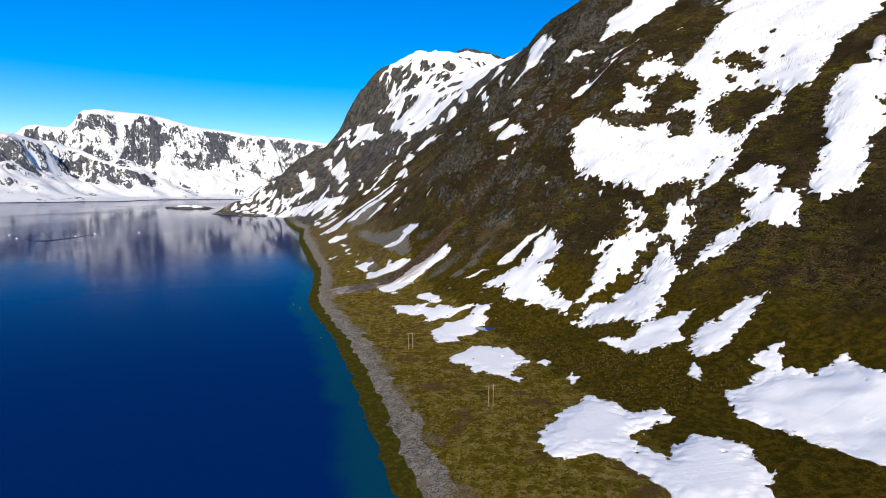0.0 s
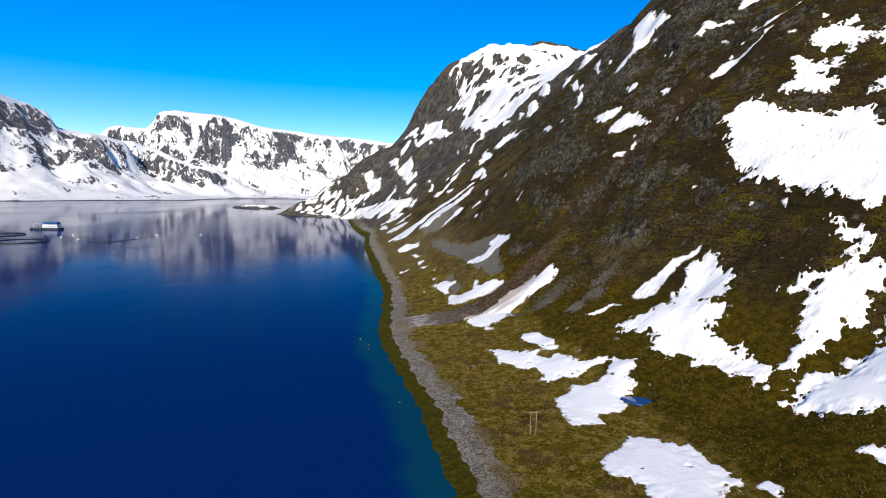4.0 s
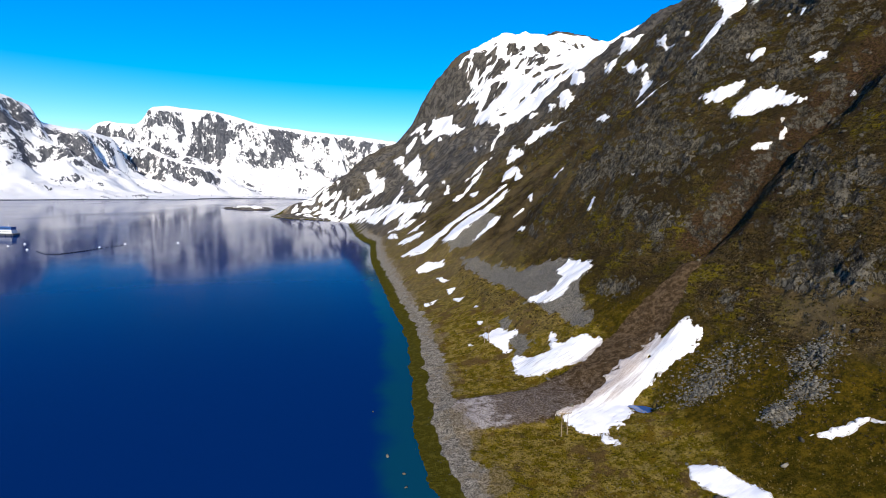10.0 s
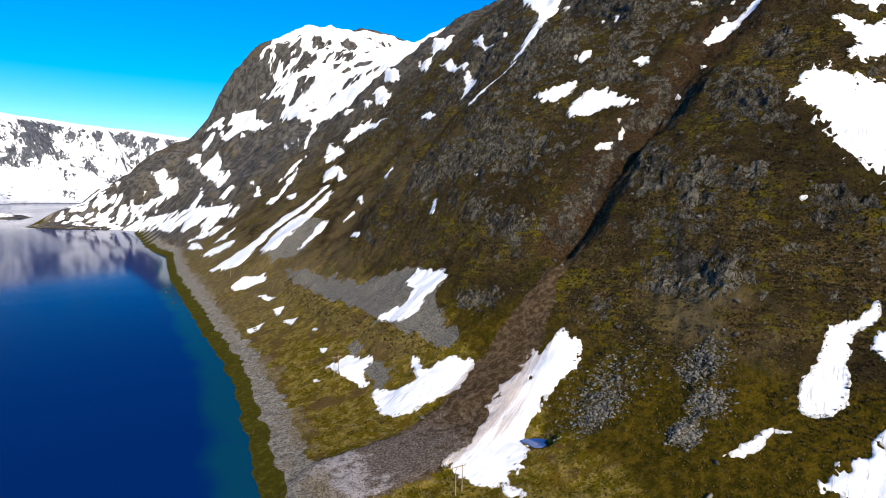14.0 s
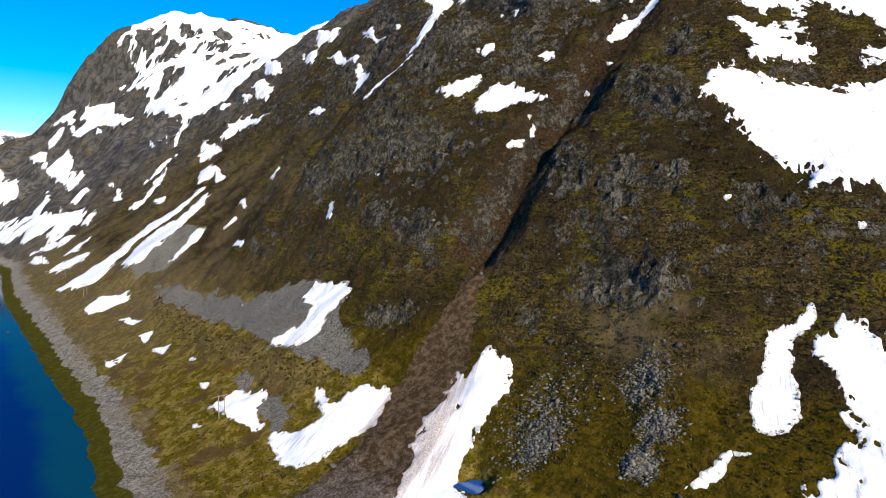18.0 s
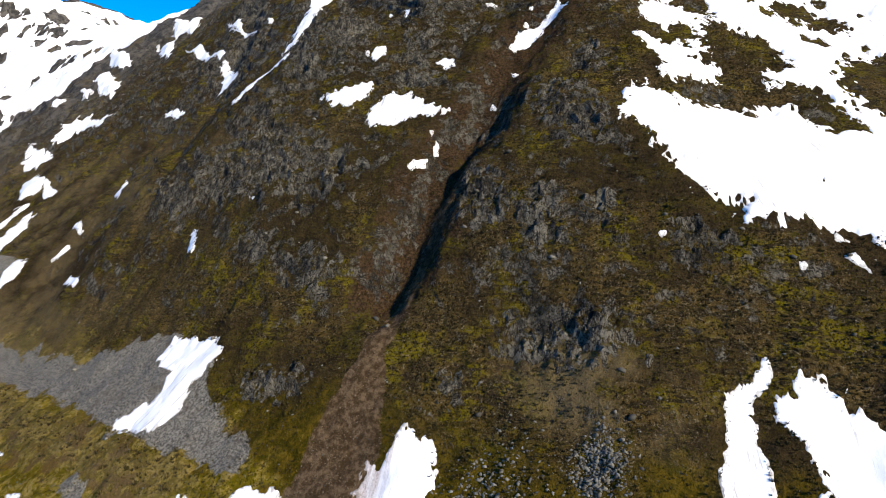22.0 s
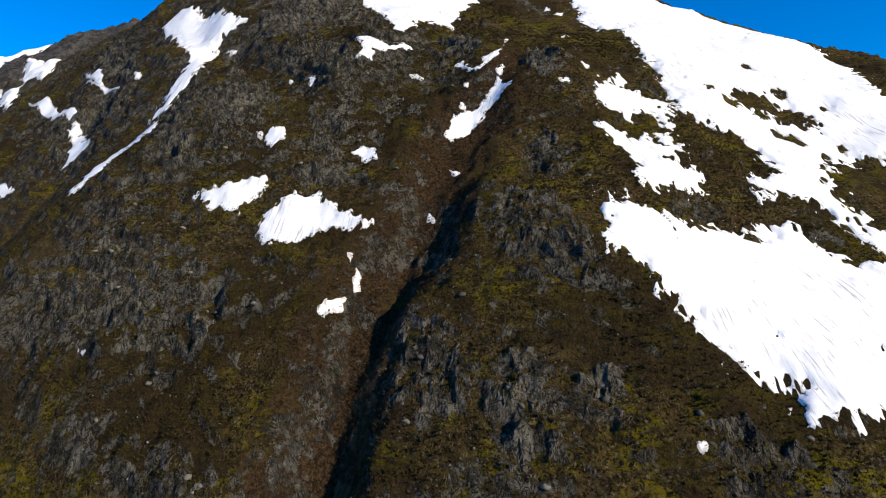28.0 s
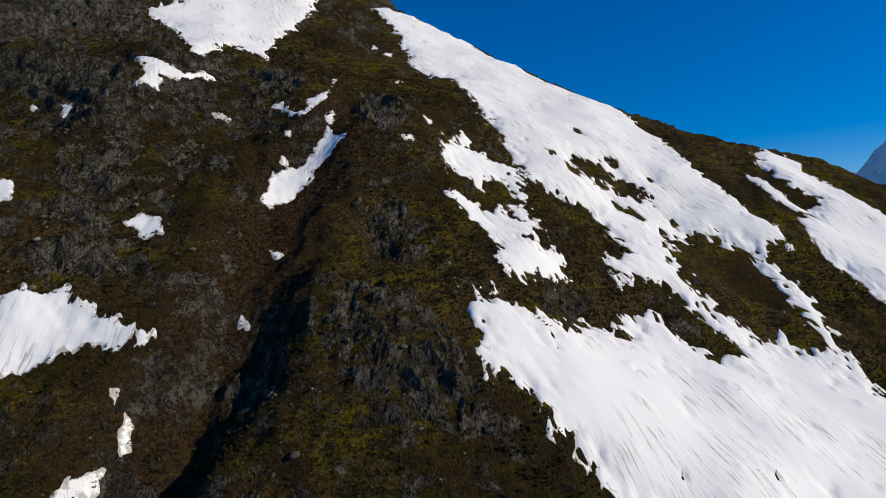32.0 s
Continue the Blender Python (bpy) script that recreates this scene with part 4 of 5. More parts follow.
def snow_material():
    m, n = material("spring_snow")
    c = n.add("ShaderNodeCombineXYZ")
    n.link(n.attr("across"), c.inputs[0])
    n.link(n.math("MULTIPLY", n.attr("along"), 0.09), c.inputs[1])
    runnel = n.noise(1.6, 4, 0.65, c.outputs[0])
    thread = n.noise(0.9, 5, 0.7, c.outputs[0])
    grain = n.noise(0.45, 4, 0.7)
    dirt = n.ramp(n.noise(2.4, 6, 0.75), 0.60, 0.80)
    color = n.mix(n.math("MULTIPLY", dirt, 0.34), (0.92, 0.90, 0.85), (0.40, 0.35, 0.28))
    color = n.mix(n.math("MULTIPLY", n.ramp(thread, 0.53, 0.64), n.math("MULTIPLY", n.ramp(n.attr("tilt"), 0.25, 0.6, 0.12, 1.0), n.ramp(n.noise(26, 4), 0.42, 0.60, 0.05, 0.75))), color, (0.36, 0.32, 0.28))
    soil = n.ramp(n.math("ADD", n.attr("soil"), n.math("MULTIPLY", n.math("SUBTRACT", n.noise(3.0, 6, 0.7, c.outputs[0]), 0.5), 2.2)), 0.35, 1.1, 0.0, 0.85)
    color = n.mix(soil, color, n.mix(n.ramp(grain, 0.35, 0.65), (0.19, 0.135, 0.095), (0.54, 0.45, 0.385)))
    rim = n.ramp(n.math("ADD", n.attr("rim"), n.math("MULTIPLY", n.math("SUBTRACT", n.noise(1.3, 5, 0.75), 0.5), 4.0)), 0.6, 0.0, 0.0, 0.6)
    color = n.mix(rim, color, (0.20, 0.165, 0.11))
    n.surface(color, 0.65, n.bump(n.math("ADD", runnel, n.math("MULTIPLY", grain, 0.5)), 0.45, 0.25), specular=0.25)
    return m


def far_material():
    m, n = material("snowy_fells")
    geo = n.add("ShaderNodeNewGeometry")
    sep = n.add("ShaderNodeSeparateXYZ")
    n.link(geo.outputs["Normal"], sep.inputs[0])
    pos = n.add("ShaderNodeSeparateXYZ")
    n.link(geo.outputs["Position"], pos.inputs[0])
    c = n.add("ShaderNodeCombineXYZ")   # couloirs run down the fall line
    n.link(n.attr("along"), c.inputs[0])
    n.link(n.math("MULTIPLY", n.attr("drop"), 0.3), c.inputs[1])
    couloir = n.noise(95, 6, 0.70, c.outputs[0], 1.2)
    fine = n.noise(30, 8, 0.74, n.place((1.0, 1.0, 0.5)), 0.4)
    v = n.math("ADD", n.math("MULTIPLY", n.attr("cliff"), 0.34), n.math("MULTIPLY", n.ramp(sep.outputs["Z"], 0.86, 0.58), 0.22))
    v = n.math("ADD", v, n.math("MULTIPLY", n.math("SUBTRACT", couloir, 0.5), 1.3))
    v = n.math("ADD", v, n.math("MULTIPLY", n.math("SUBTRACT", fine, 0.5), 1.9))
    v = n.math("ADD", v, n.math("MULTIPLY", n.math("SUBTRACT", n.noise(190, 5, 0.62), 0.5), 1.7))
    v = n.math("ADD", v, n.ramp(pos.outputs["Z"], 200, 40, 0.0, 0.20))
    v = n.math("ADD", v, n.ramp(pos.outputs["Z"], 3.0, 1.2, 0.0, 1.2))
    stone = n.mix(n.ramp(n.noise(16, 7, 0.75, n.place((1.0, 1.0, 0.4))), 0.38, 0.62), (0.036, 0.040, 0.050), (0.110, 0.112, 0.120))
    n.surface(n.mix(n.ramp(v, 0.49, 0.56), (0.81, 0.80, 0.77), stone), 0.85, n.bump(fine, 0.8, 9.0), specular=0.2)
    return m


def water_material():
    m, n = material("fjord_water")
    p = n.place((1.0, 1.0, 1.0))
    ripple = n.math("ADD", n.noise(10, 3, 0.5, p), n.math("MULTIPLY", n.noise(2.5, 3, 0.5, p), 0.2))
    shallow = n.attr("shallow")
    # opaque: depth tint and some lost sky reflection are put in the base colour
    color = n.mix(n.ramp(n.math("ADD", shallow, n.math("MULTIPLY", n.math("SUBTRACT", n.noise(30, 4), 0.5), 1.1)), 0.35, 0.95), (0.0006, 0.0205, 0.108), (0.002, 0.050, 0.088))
    breeze = n.ramp(n.noise(260, 4, 0.6, n.place((1.0, 0.35, 1.0))), 0.45, 0.62, 0.075, 0.13)
    s = n.surface(color, breeze, n.bump(ripple, 0.035, 1.0), specular=0.012)
    s.inputs["IOR"].default_value = 1.333
    return m


GROUND, SNOW, FELLS, WATER, OUTCROP = ground_material(), snow_material(), far_material(), water_material(), outcrop_material()


# ---- meshes ----
def grid_mesh(name, xs, ys, z, keep=None, attributes=()):
    """A sheet over crossing lines xs and ys; z has one row per y."""
    ny, nx = z.shape
    X, Y = np.meshgrid(xs, ys) if np.ndim(xs) == 1 else (xs, ys)
    co = np.stack([X, Y, z], -1).reshape(-1, 3)
    i = np.arange((ny - 1) * nx).reshape(ny - 1, nx)[:, :-1].ravel()
    quads = np.stack([i, i + 1, i + 1 + nx, i + nx], 1)
    if keep is not None:
        k = keep.ravel()
        quads = quads[k[quads].any(1)]
        used = np.unique(quads)
        renum = np.zeros(len(co), int)
        renum[used] = np.arange(len(used))
        quads, co = renum[quads], co[used]
        attributes = [(key, np.asarray(v).ravel()[used]) for key, v in attributes]
    me = bpy.data.meshes.new(name)
    me.vertices.add(len(co))
    me.vertices.foreach_set("co", co.astype(np.float32).ravel())
    me.loops.add(quads.size)
    me.loops.foreach_set("vertex_index", quads.astype(np.int32).ravel())
    me.polygons.add(len(quads))
    me.polygons.foreach_set("loop_start", np.arange(0, quads.size, 4, dtype=np.int32))
    me.polygons.foreach_set("loop_total", np.full(len(quads), 4, dtype=np.int32))
    me.polygons.foreach_set("use_smooth", np.ones(len(quads), dtype=bool))
    for key, v in attributes:
        a = me.attributes.new(key, "FLOAT", "POINT")
        a.data.foreach_set("value", np.asarray(v, np.float32).ravel())
    me.update(calc_edges=True)
    return me


def lines(*spans):
    """Grid lines: (from, to, step) spans joined."""
    out = []
    for a, b, s in spans:
        out += list(np.linspace(a, b, max(2, int(round((b - a) / s)) + 1))[:-1])
    return np.array(out + [spans[-1][1]])


GX = lines((-1100, -870, 8), (-870, -340, 16), (-340, -135, 2.6), (-135, -60, 1.25), (-60, 215, 1.05), (215, 480, 2.6), (480, 760, 8), (760, 2200, 60))
GY = lines((-1500, 60, 60), (60, 190, 4), (190, 340, 1.4), (340, 660, 1.15), (660, 1050, 2.5), (1050, 1950, 7), (1950, 2200, 12), (2200, 2600, 25))
_X, _Y = np.meshgrid(GX, GY)
_z, _kinds = land(_X, _Y)
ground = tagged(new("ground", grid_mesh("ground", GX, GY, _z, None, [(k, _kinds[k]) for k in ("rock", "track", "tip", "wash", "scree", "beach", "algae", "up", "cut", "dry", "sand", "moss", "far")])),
                "brown heath and meadow slope with grey rock above a gravel shore", "hillside", kind="structure")
ground.data.materials.append(GROUND)

WX = lines((-4900, -900, 100), (-900, -320, 20), (-320, 60, 3.5), (60, 600, 30))
WY = lines((-1500, 60, 60), (60, 200, 10), (200, 1000, 4), (1000, 2000, 20), (2000, 4900, 100))
_X, _Y = np.meshgrid(WX, WY)
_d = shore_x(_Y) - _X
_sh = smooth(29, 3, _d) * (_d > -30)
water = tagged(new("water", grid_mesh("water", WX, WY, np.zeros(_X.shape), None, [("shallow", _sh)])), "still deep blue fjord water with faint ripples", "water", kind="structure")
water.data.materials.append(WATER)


# ---- far fells across the fjord ----
RIDGES = [  # crest lines: x, y, z
    ([(-2700, 3527, 399), (-2635, 3576, 456), (-2419, 3609, 440), (-2304, 3685, 568), (-2022, 3906, 566), (-1768, 4083, 510), (-1484, 4249, 477), (-1256, 4374, 470), (-960, 4447, 441), (-248, 4439, 330)], 0.75),
    ([(-2660, 2157, 546), (-2572, 2419, 555), (-2508, 2631, 496), (-2433, 2771, 395), (-2357, 2903, 353), (-2309, 3007, 339)], 1.2),
    ([(-2508, 3168, 359), (-2401, 3189, 330), (-2291, 3271, 335), (-2122, 3386, 257), (-1930, 3501, 161), (-1752, 3595, 76)], 0.8),
    ([(-1350, 4241, 457), (-1265, 4110, 295), (-1202, 3973, 170)], 0.6),
    ([(-2170, 2118, 124), (-2028, 2121, 92), (-1985, 2232, 58), (-1977, 2306, 27)], 1.6),
]
FX, FY = lines((-4700, -2900, 40), (-2900, -900, 13), (-900, -500, 25)), lines((1500, 4350, 13), (4350, 4700, 30))
_X, _Y = np.meshgrid(FX, FY)
_far, _ratio = np.full(_X.shape, -60.0), np.zeros(_X.shape)
_wx, _wy = _X + 90 * fbm(_X / 420, _Y / 420, 3, 91), _Y + 90 * fbm(_X / 420, _Y / 420, 3, 92)
_cliff, _along, _drop = np.zeros(_X.shape), np.zeros(_X.shape), np.zeros(_X.shape)
for crest, fall in RIDGES:
    done = 0.0
    for (ax, ay, az), (bx, by, bz) in zip(crest[:-1], crest[1:]):
        t = np.clip(((_wx - ax) * (bx - ax) + (_wy - ay) * (by - ay)) / ((bx - ax) ** 2 + (by - ay) ** 2), 0, 1)
        g = np.hypot(_wx - ax - t * (bx - ax), _wy - ay - t * (by - ay))
        top = az + t * (bz - az)
        q = g / (1.6 * fall * np.maximum(top, 120)) * (1 + 0.25 * gnoise(_X / 150, _Y / 150, 94))
        h = top * (0.36 * smooth(0.36, 0.07, q) + 0.68 * np.exp(-(q / 0.52) ** 1.4) - 0.04)   # flat crest, cliff, apron
        over = h > _far
        _ratio = np.where(over, h / top, _ratio)
        _cliff = np.where(over, smooth(0.06, 0.13, q) * smooth(0.46, 0.30, q), _cliff)
        _along, _drop = np.where(over, done + t * math.hypot(bx - ax, by - ay), _along), np.where(over, g, _drop)
        _far = np.maximum(_far, h)
        done += math.hypot(bx - ax, by - ay)
_far = _far + smooth(10, 120, _far) * (1 - 0.9 * smooth(0.8, 0.97, _ratio)) * (26 * (ridged(_X / 210, _Y / 210, 4, 95) - 0.4) + 7 * fbm(_X / 50, _Y / 50, 3, 96))
COAST = [(-4800, 1300), (-2300, 1900), (-1980, 2150), (-1870, 2430), (-1740, 2620), (-1610, 2800), (-1640, 3120), (-1480, 3450), (-1000, 3700), (-400, 3800)]
_in = inside_by(_X, _Y, COAST + [(-300, 5200), (-5200, 5200), (-5200, 1200)])
_shelf = np.clip(_in * 0.06, -20, 16) + 2 * fbm(_X / 60, _Y / 60, 3, 97) * smooth(0, 60, np.abs(_in))
_far = np.where(_in > 0, np.maximum(_far * smooth(-40, 420, _in), _shelf), np.minimum(_shelf, -1.0))
fells = tagged(new("far_fells", grid_mesh("far_fells", FX, FY, _far, (_far > -6), [("cliff", _cliff), ("along", _along), ("drop", _drop)])), "snow-covered mountains with dark cliffs across the water", "mountains", kind="structure")
fells.data.materials.append(FELLS)

# a snowy peak far inland, behind the ridge
PX, PY = lines((3100, 4000, 18)), lines((-1500, -250, 18))
_X, _Y = np.meshgrid(PX, PY)
_p = 690 - 0.9 * np.maximum(_Y + 560, 0) - 0.25 * np.maximum(-700 - _Y, 0) - 0.55 * np.abs(_X - 3500) + 45 * ridged(_X / 200, _Y / 200, 4, 99) - 30
peak = tagged(new("distant_peak", grid_mesh("distant_peak", PX, PY, _p)), "distant blue-white snowy peak beyond the ridge", "mountain", kind="structure")
peak.data.materials.append(FELLS)


# ---- the snow itself ----
SNOW_OUTLINES = []   # kept free of scrub and stones further down


def snow_bank(name, label, outline, holes=(), depth=0.8, rough=1.0, islands=None, spots=(), soiled=0.0):
    """A drifted sheet that thins out into the ground along a ragged, melted edge."""
    xs_, ys_ = [p[0] for p in outline], [p[1] for p in outline]
    size = min(max(xs_) - min(xs_), max(ys_) - min(ys_))
    away = sum(ys_) / len(ys_)
    step = 0.65 if away < 640 else 1.3 if away < 800 else 2.0 if away < 1150 else 4.0
    if size > 60 and away < 640:
        step = 0.8
    if size > 150 and away < 640:
        step = 0.95
    edge = rough * min(2.6, 0.5 + 0.04 * size) * (1 if away < 900 else 1.4)
    depth *= 1.1 if size > 60 and away < 1000 else 5.0 if away > 1000 else 0.4 if size < 25 else 0.55
    SNOW_OUTLINES.append(((min(xs_), min(ys_)), (max(xs_), max(ys_)), outline))
    X, Y = np.meshgrid(np.arange(min(xs_) - 5, max(xs_) + 5, step), np.arange(min(ys_) - 5, max(ys_) + 5, step))
    f = inside_by(X, Y, outline)
    for h in holes:
        f = np.minimum(f, -inside_by(X, Y, h) + 0.8 * edge * fbm(X / 5, Y / 5, 3, 103))
    f = f + edge * (fbm(X / 8, Y / 8, 3, 101) + 0.9 * fbm(X / 3.6, Y / 3.6, 4, 105, 0.65) + 0.6 * gnoise(X / 1.7, Y / 1.7, 109))
    bare = 9.0 * (1.0 - 0.10 * min(rough, 1.5) - fbm(X / 6, Y / 6, 3, 115))   # melt holes
    if islands:
        scale, limit = islands
        f = np.minimum(f, 0.9 * scale * (limit - fbm(X / scale, Y / scale, 4, 131)))
    for px, py, r in spots:   # rock showing through
        f = np.minimum(f, np.hypot(X - px, Y - py) - r * (1 + 0.75 * fbm(X / (0.9 * r), Y / (0.9 * r), 4, int(px) % 97)))
    base, _ = land(X, Y)
    z = base
    for _ in range(int((45 if size > 60 else 8) / step ** 1.5) + 2):   # drifts lie smoother than the ground
        q = np.pad(z, 1, mode="edge")
        z = (q[:-2, 1:-1] + q[2:, 1:-1] + q[1:-1, :-2] + q[1:-1, 2:] + 2 * q[1:-1, 1:-1]) / 6
    thin = np.minimum(f, bare)
    cover = smooth(0, 6, thin)
    z = np.maximum(base * (1 - cover) + z * cover + (0.18 if away < 700 else 0.35) + depth * smooth(0, 7, f), base + 0.15)
    z = z + np.minimum(thin, 0) * 0.8 + 0.04 * fbm(X / 3.5, Y / 9, 3, 121)
    gy, gx = np.gradient(base, step)
    gx, gy = gx[f > 0].mean(), gy[f > 0].mean()
    g = math.hypot(gx, gy) + 1e-9
    ob = new(name, grid_mesh(name, X, Y, z, f > -2.0, [("across", (X * gy - Y * gx) / g), ("along", (X * gx + Y * gy) / g), ("rim", f), ("tilt", np.full(X.shape, g)), ("soil", soiled * smooth(25, 10, to_line(X, Y, TRACK)[0]))]))
    ob.data.materials.append(SNOW)
    return tagged(ob, label, "snow", "snow banks")


for name, label, outline, holes, more, _ in SNOW_LIST:
    snow_bank(name, label, outline, holes, **more)


# ---- building blocks ----
def part(name, bm, mat, parent=None, label=""):
    """Link a bmesh as one mesh object, under a thing or a part."""
    me = bpy.data.meshes.new(name)
    bm.to_mesh(me)
    bm.free()
    me.materials.append(mat)
    ob = new(name, me)
    if parent is not None:
        ob.parent = parent
    return tagged(ob, label)


def box(sx, sy, sz, at=(0, 0, 0), bevel=0.0):
    bm = bmesh.new()
    bmesh.ops.create_cube(bm, size=1.0, matrix=Matrix.Translation(at) @ Matrix.Diagonal((sx, sy, sz, 1)))
    if bevel:
        bmesh.ops.bevel(bm, geom=bm.edges[:], offset=bevel, segments=2, affect="EDGES")
    return bm


def rod(r0, r1, a, b, sides=10):
    """A tapered round bar from a to b."""
    a, b = Vector(a), Vector(b)
    bm = bmesh.new()
    m = Matrix.Translation((a + b) / 2) @ (b - a).to_track_quat("Z", "Y").to_matrix().to_4x4()
    bmesh.ops.create_cone(bm, cap_ends=True, segments=sides, radius1=r0, radius2=r1, depth=(b - a).length, matrix=m)
    return bm


def ring(radius, tube, z=0.0, turns=72, sides=8):
    bm = bmesh.new()
    rows_ = []
    for i in range(turns):
        a = 2 * math.pi * i / turns
        rows_.append([bm.verts.new(((radius + tube * math.cos(b)) * math.cos(a), (radius + tube * math.cos(b)) * math.sin(a), z + tube * math.sin(b)))
                      for b in (2 * math.pi * k / sides for k in range(sides))])
    for i in range(turns):
        p, q = rows_[i], rows_[(i + 1) % turns]
        for k in range(sides):
            bm.faces.new((p[k], q[k], q[(k + 1) % sides], p[(k + 1) % sides]))
    return bm


def empty(name, x, y, z, turn=0.0):
    e = new(name)
    e.matrix_world = pose(x, y, z, 0, 0, turn)
    return e


def plain(name, color, rough=0.7, grime=0.35, metallic=0.0, grain=0.4):
    """Painted or raw surface with wear at two scales."""
    m, n = material(name)
    dark = tuple(v * (1 - grime) for v in color)
    c = n.mix(n.ramp(n.noise(grain * 4, 4), 0.4, 0.7), color, dark)
    c = n.mix(n.math("MULTIPLY", n.ramp(n.noise(grain * 0.5, 4, 0.7), 0.55, 0.75), 0.5), c, dark)
    n.surface(c, rough, n.bump(n.noise(grain * 0.4, 3), 0.3, 0.02), metallic)
    return m


def stone_material(name, lo, hi, lichen=(0.10, 0.09, 0.05)):
    m, n = material(name)
    g = n.add("ShaderNodeNewGeometry")
    o = n.add("ShaderNodeObjectInfo")
    pick = n.math("FRACT", n.math("ADD", g.outputs["Random Per Island"], o.outputs["Random"]))
    c = n.mix(pick, lo, hi)
    c = n.mix(n.math("MULTIPLY", n.ramp(n.noise(0.5, 5, 0.7), 0.5, 0.7), 0.6), c, lichen)
    n.surface(c, 0.92, n.bump(n.noise(0.25, 4, 0.7), 0.7, 0.08), specular=0.06)
    return m


def leaf_material(name, colors):
    """Dry stalks and twigs; every clump has its own shade."""
    m, n = material(name)
    g = n.add("ShaderNodeNewGeometry")
    r = n.add("ShaderNodeValToRGB")
    for k, c in enumerate(colors):
        e = r.color_ramp.elements[k] if k < 2 else r.color_ramp.elements.new(1.0)
        e.position, e.color = k / (len(colors) - 1), (*c, 1)
    n.link(g.outputs["Random Per Island"], r.inputs[0])
    n.surface(r.outputs[0], 0.95, specular=0.05)
    return m


def mesh_of(name, co, tris, mat, smooth_faces=False):
    me = bpy.data.meshes.new(name)
    me.vertices.add(len(co))
    me.vertices.foreach_set("co", co.astype(np.float32).ravel())
    me.loops.add(tris.size)
    me.loops.foreach_set("vertex_index", tris.astype(np.int32).ravel())
    me.polygons.add(len(tris))
    me.polygons.foreach_set("loop_start", np.arange(0, tris.size, 3, dtype=np.int32))
    me.polygons.foreach_set("loop_total", np.full(len(tris), 3, dtype=np.int32))
    me.update(calc_edges=True)
    me.materials.append(mat)
    return me


ICO = bmesh.new()
bmesh.ops.create_icosphere(ICO, subdivisions=1, radius=1.0)
ICO_V = np.array([v.co[:] for v in ICO.verts])
ICO_F = np.array([[v.index for v in f.verts] for f in ICO.faces])
ICO.free()


def rock_shape(rng):
    """A broken angular stone, about one metre in radius."""
    v = ICO_V * rng.uniform(0.72, 1.12, (len(ICO_V), 1)) * np.array([rng.uniform(0.9, 1.5), rng.uniform(0.55, 0.95), rng.uniform(0.4, 0.75)])
    cut_n = rng.normal(size=(9, 3))
    for c in cut_n / np.linalg.norm(cut_n, axis=1)[:, None]:
        over = np.maximum(v @ c - rng.uniform(0.28, 0.55), 0)
        v = v - over[:, None] * c
    return v


def clump_shape(rng, blades, spread, tall):
    """Stalks or twigs fanning out of one root, each a narrow bent blade."""
    co, tris = [], []
    for _ in range(blades):
        a, lean = rng.uniform(0, 2 * np.pi), rng.uniform(0.15, 1.0) * spread
        side = np.array([-np.sin(a), np.cos(a), 0]) * rng.uniform(0.10, 0.2)
        root = np.array([np.cos(a), np.sin(a), 0]) * 0.15
        tip = np.array([np.cos(a) * lean, np.sin(a) * lean, tall * rng.uniform(0.6, 1.1)])
        k = len(co)
        co += [root - side, root + side, tip]
        tris.append([k, k + 1, k + 2])
    return np.array(co), np.array(tris)


def scatter(name, label, category, mat, shapes, x, y, size, rng, sink=0.0, tris=None):
    """Many small pieces set on the ground, joined into one object."""
    z, _ = land(x, y)
    n = len(x)
    a, pick = rng.uniform(0, 2 * np.pi, n), rng.integers(0, len(shapes), n)
    cos_, sin_ = np.cos(a), np.sin(a)
    all_v, all_f, off = [], [], 0
    for k, shape in enumerate(shapes):
        v, f = shape if tris is None else (shape, tris)
        m = np.where(pick == k)[0]
        if not len(m):
            continue
        p = v[None] * size[m, None, None]
        q = np.empty_like(p)
        q[..., 0] = p[..., 0] * cos_[m, None] - p[..., 1] * sin_[m, None] + x[m, None]
        q[..., 1] = p[..., 0] * sin_[m, None] + p[..., 1] * cos_[m, None] + y[m, None]
        q[..., 2] = p[..., 2] + z[m, None] - sink * size[m, None]
        all_v.append(q.reshape(-1, 3))
        all_f.append((f[None] + (np.arange(len(m)) * len(v))[:, None, None] + off).reshape(-1, 3))
        off += len(m) * len(v)
    ob = new(name, mesh_of(name, np.concatenate(all_v), np.concatenate(all_f), mat))
    return tagged(ob, label, category, kind="stuff")


def strewn(rng, count, x0, x1, y0, y1, chance):
    """Random plan points, kept by a chance that depends on the ground."""
    x, y = rng.uniform(x0, x1, count), rng.uniform(y0, y1, count)
    z, k = land(x, y, False)
    keep = rng.uniform(0, 1, count) < chance(x, y, z, k)
    return x[keep], y[keep]


def snow_free(x, y):
    free = np.ones(np.shape(x), bool)
    for lo, hi, outline in SNOW_OUTLINES:
        near = (x > lo[0]) & (x < hi[0]) & (y > lo[1]) & (y < hi[1])
        if near.any():
            free[near] &= inside_by(x[near], y[near], outline) < 0.6
    return free


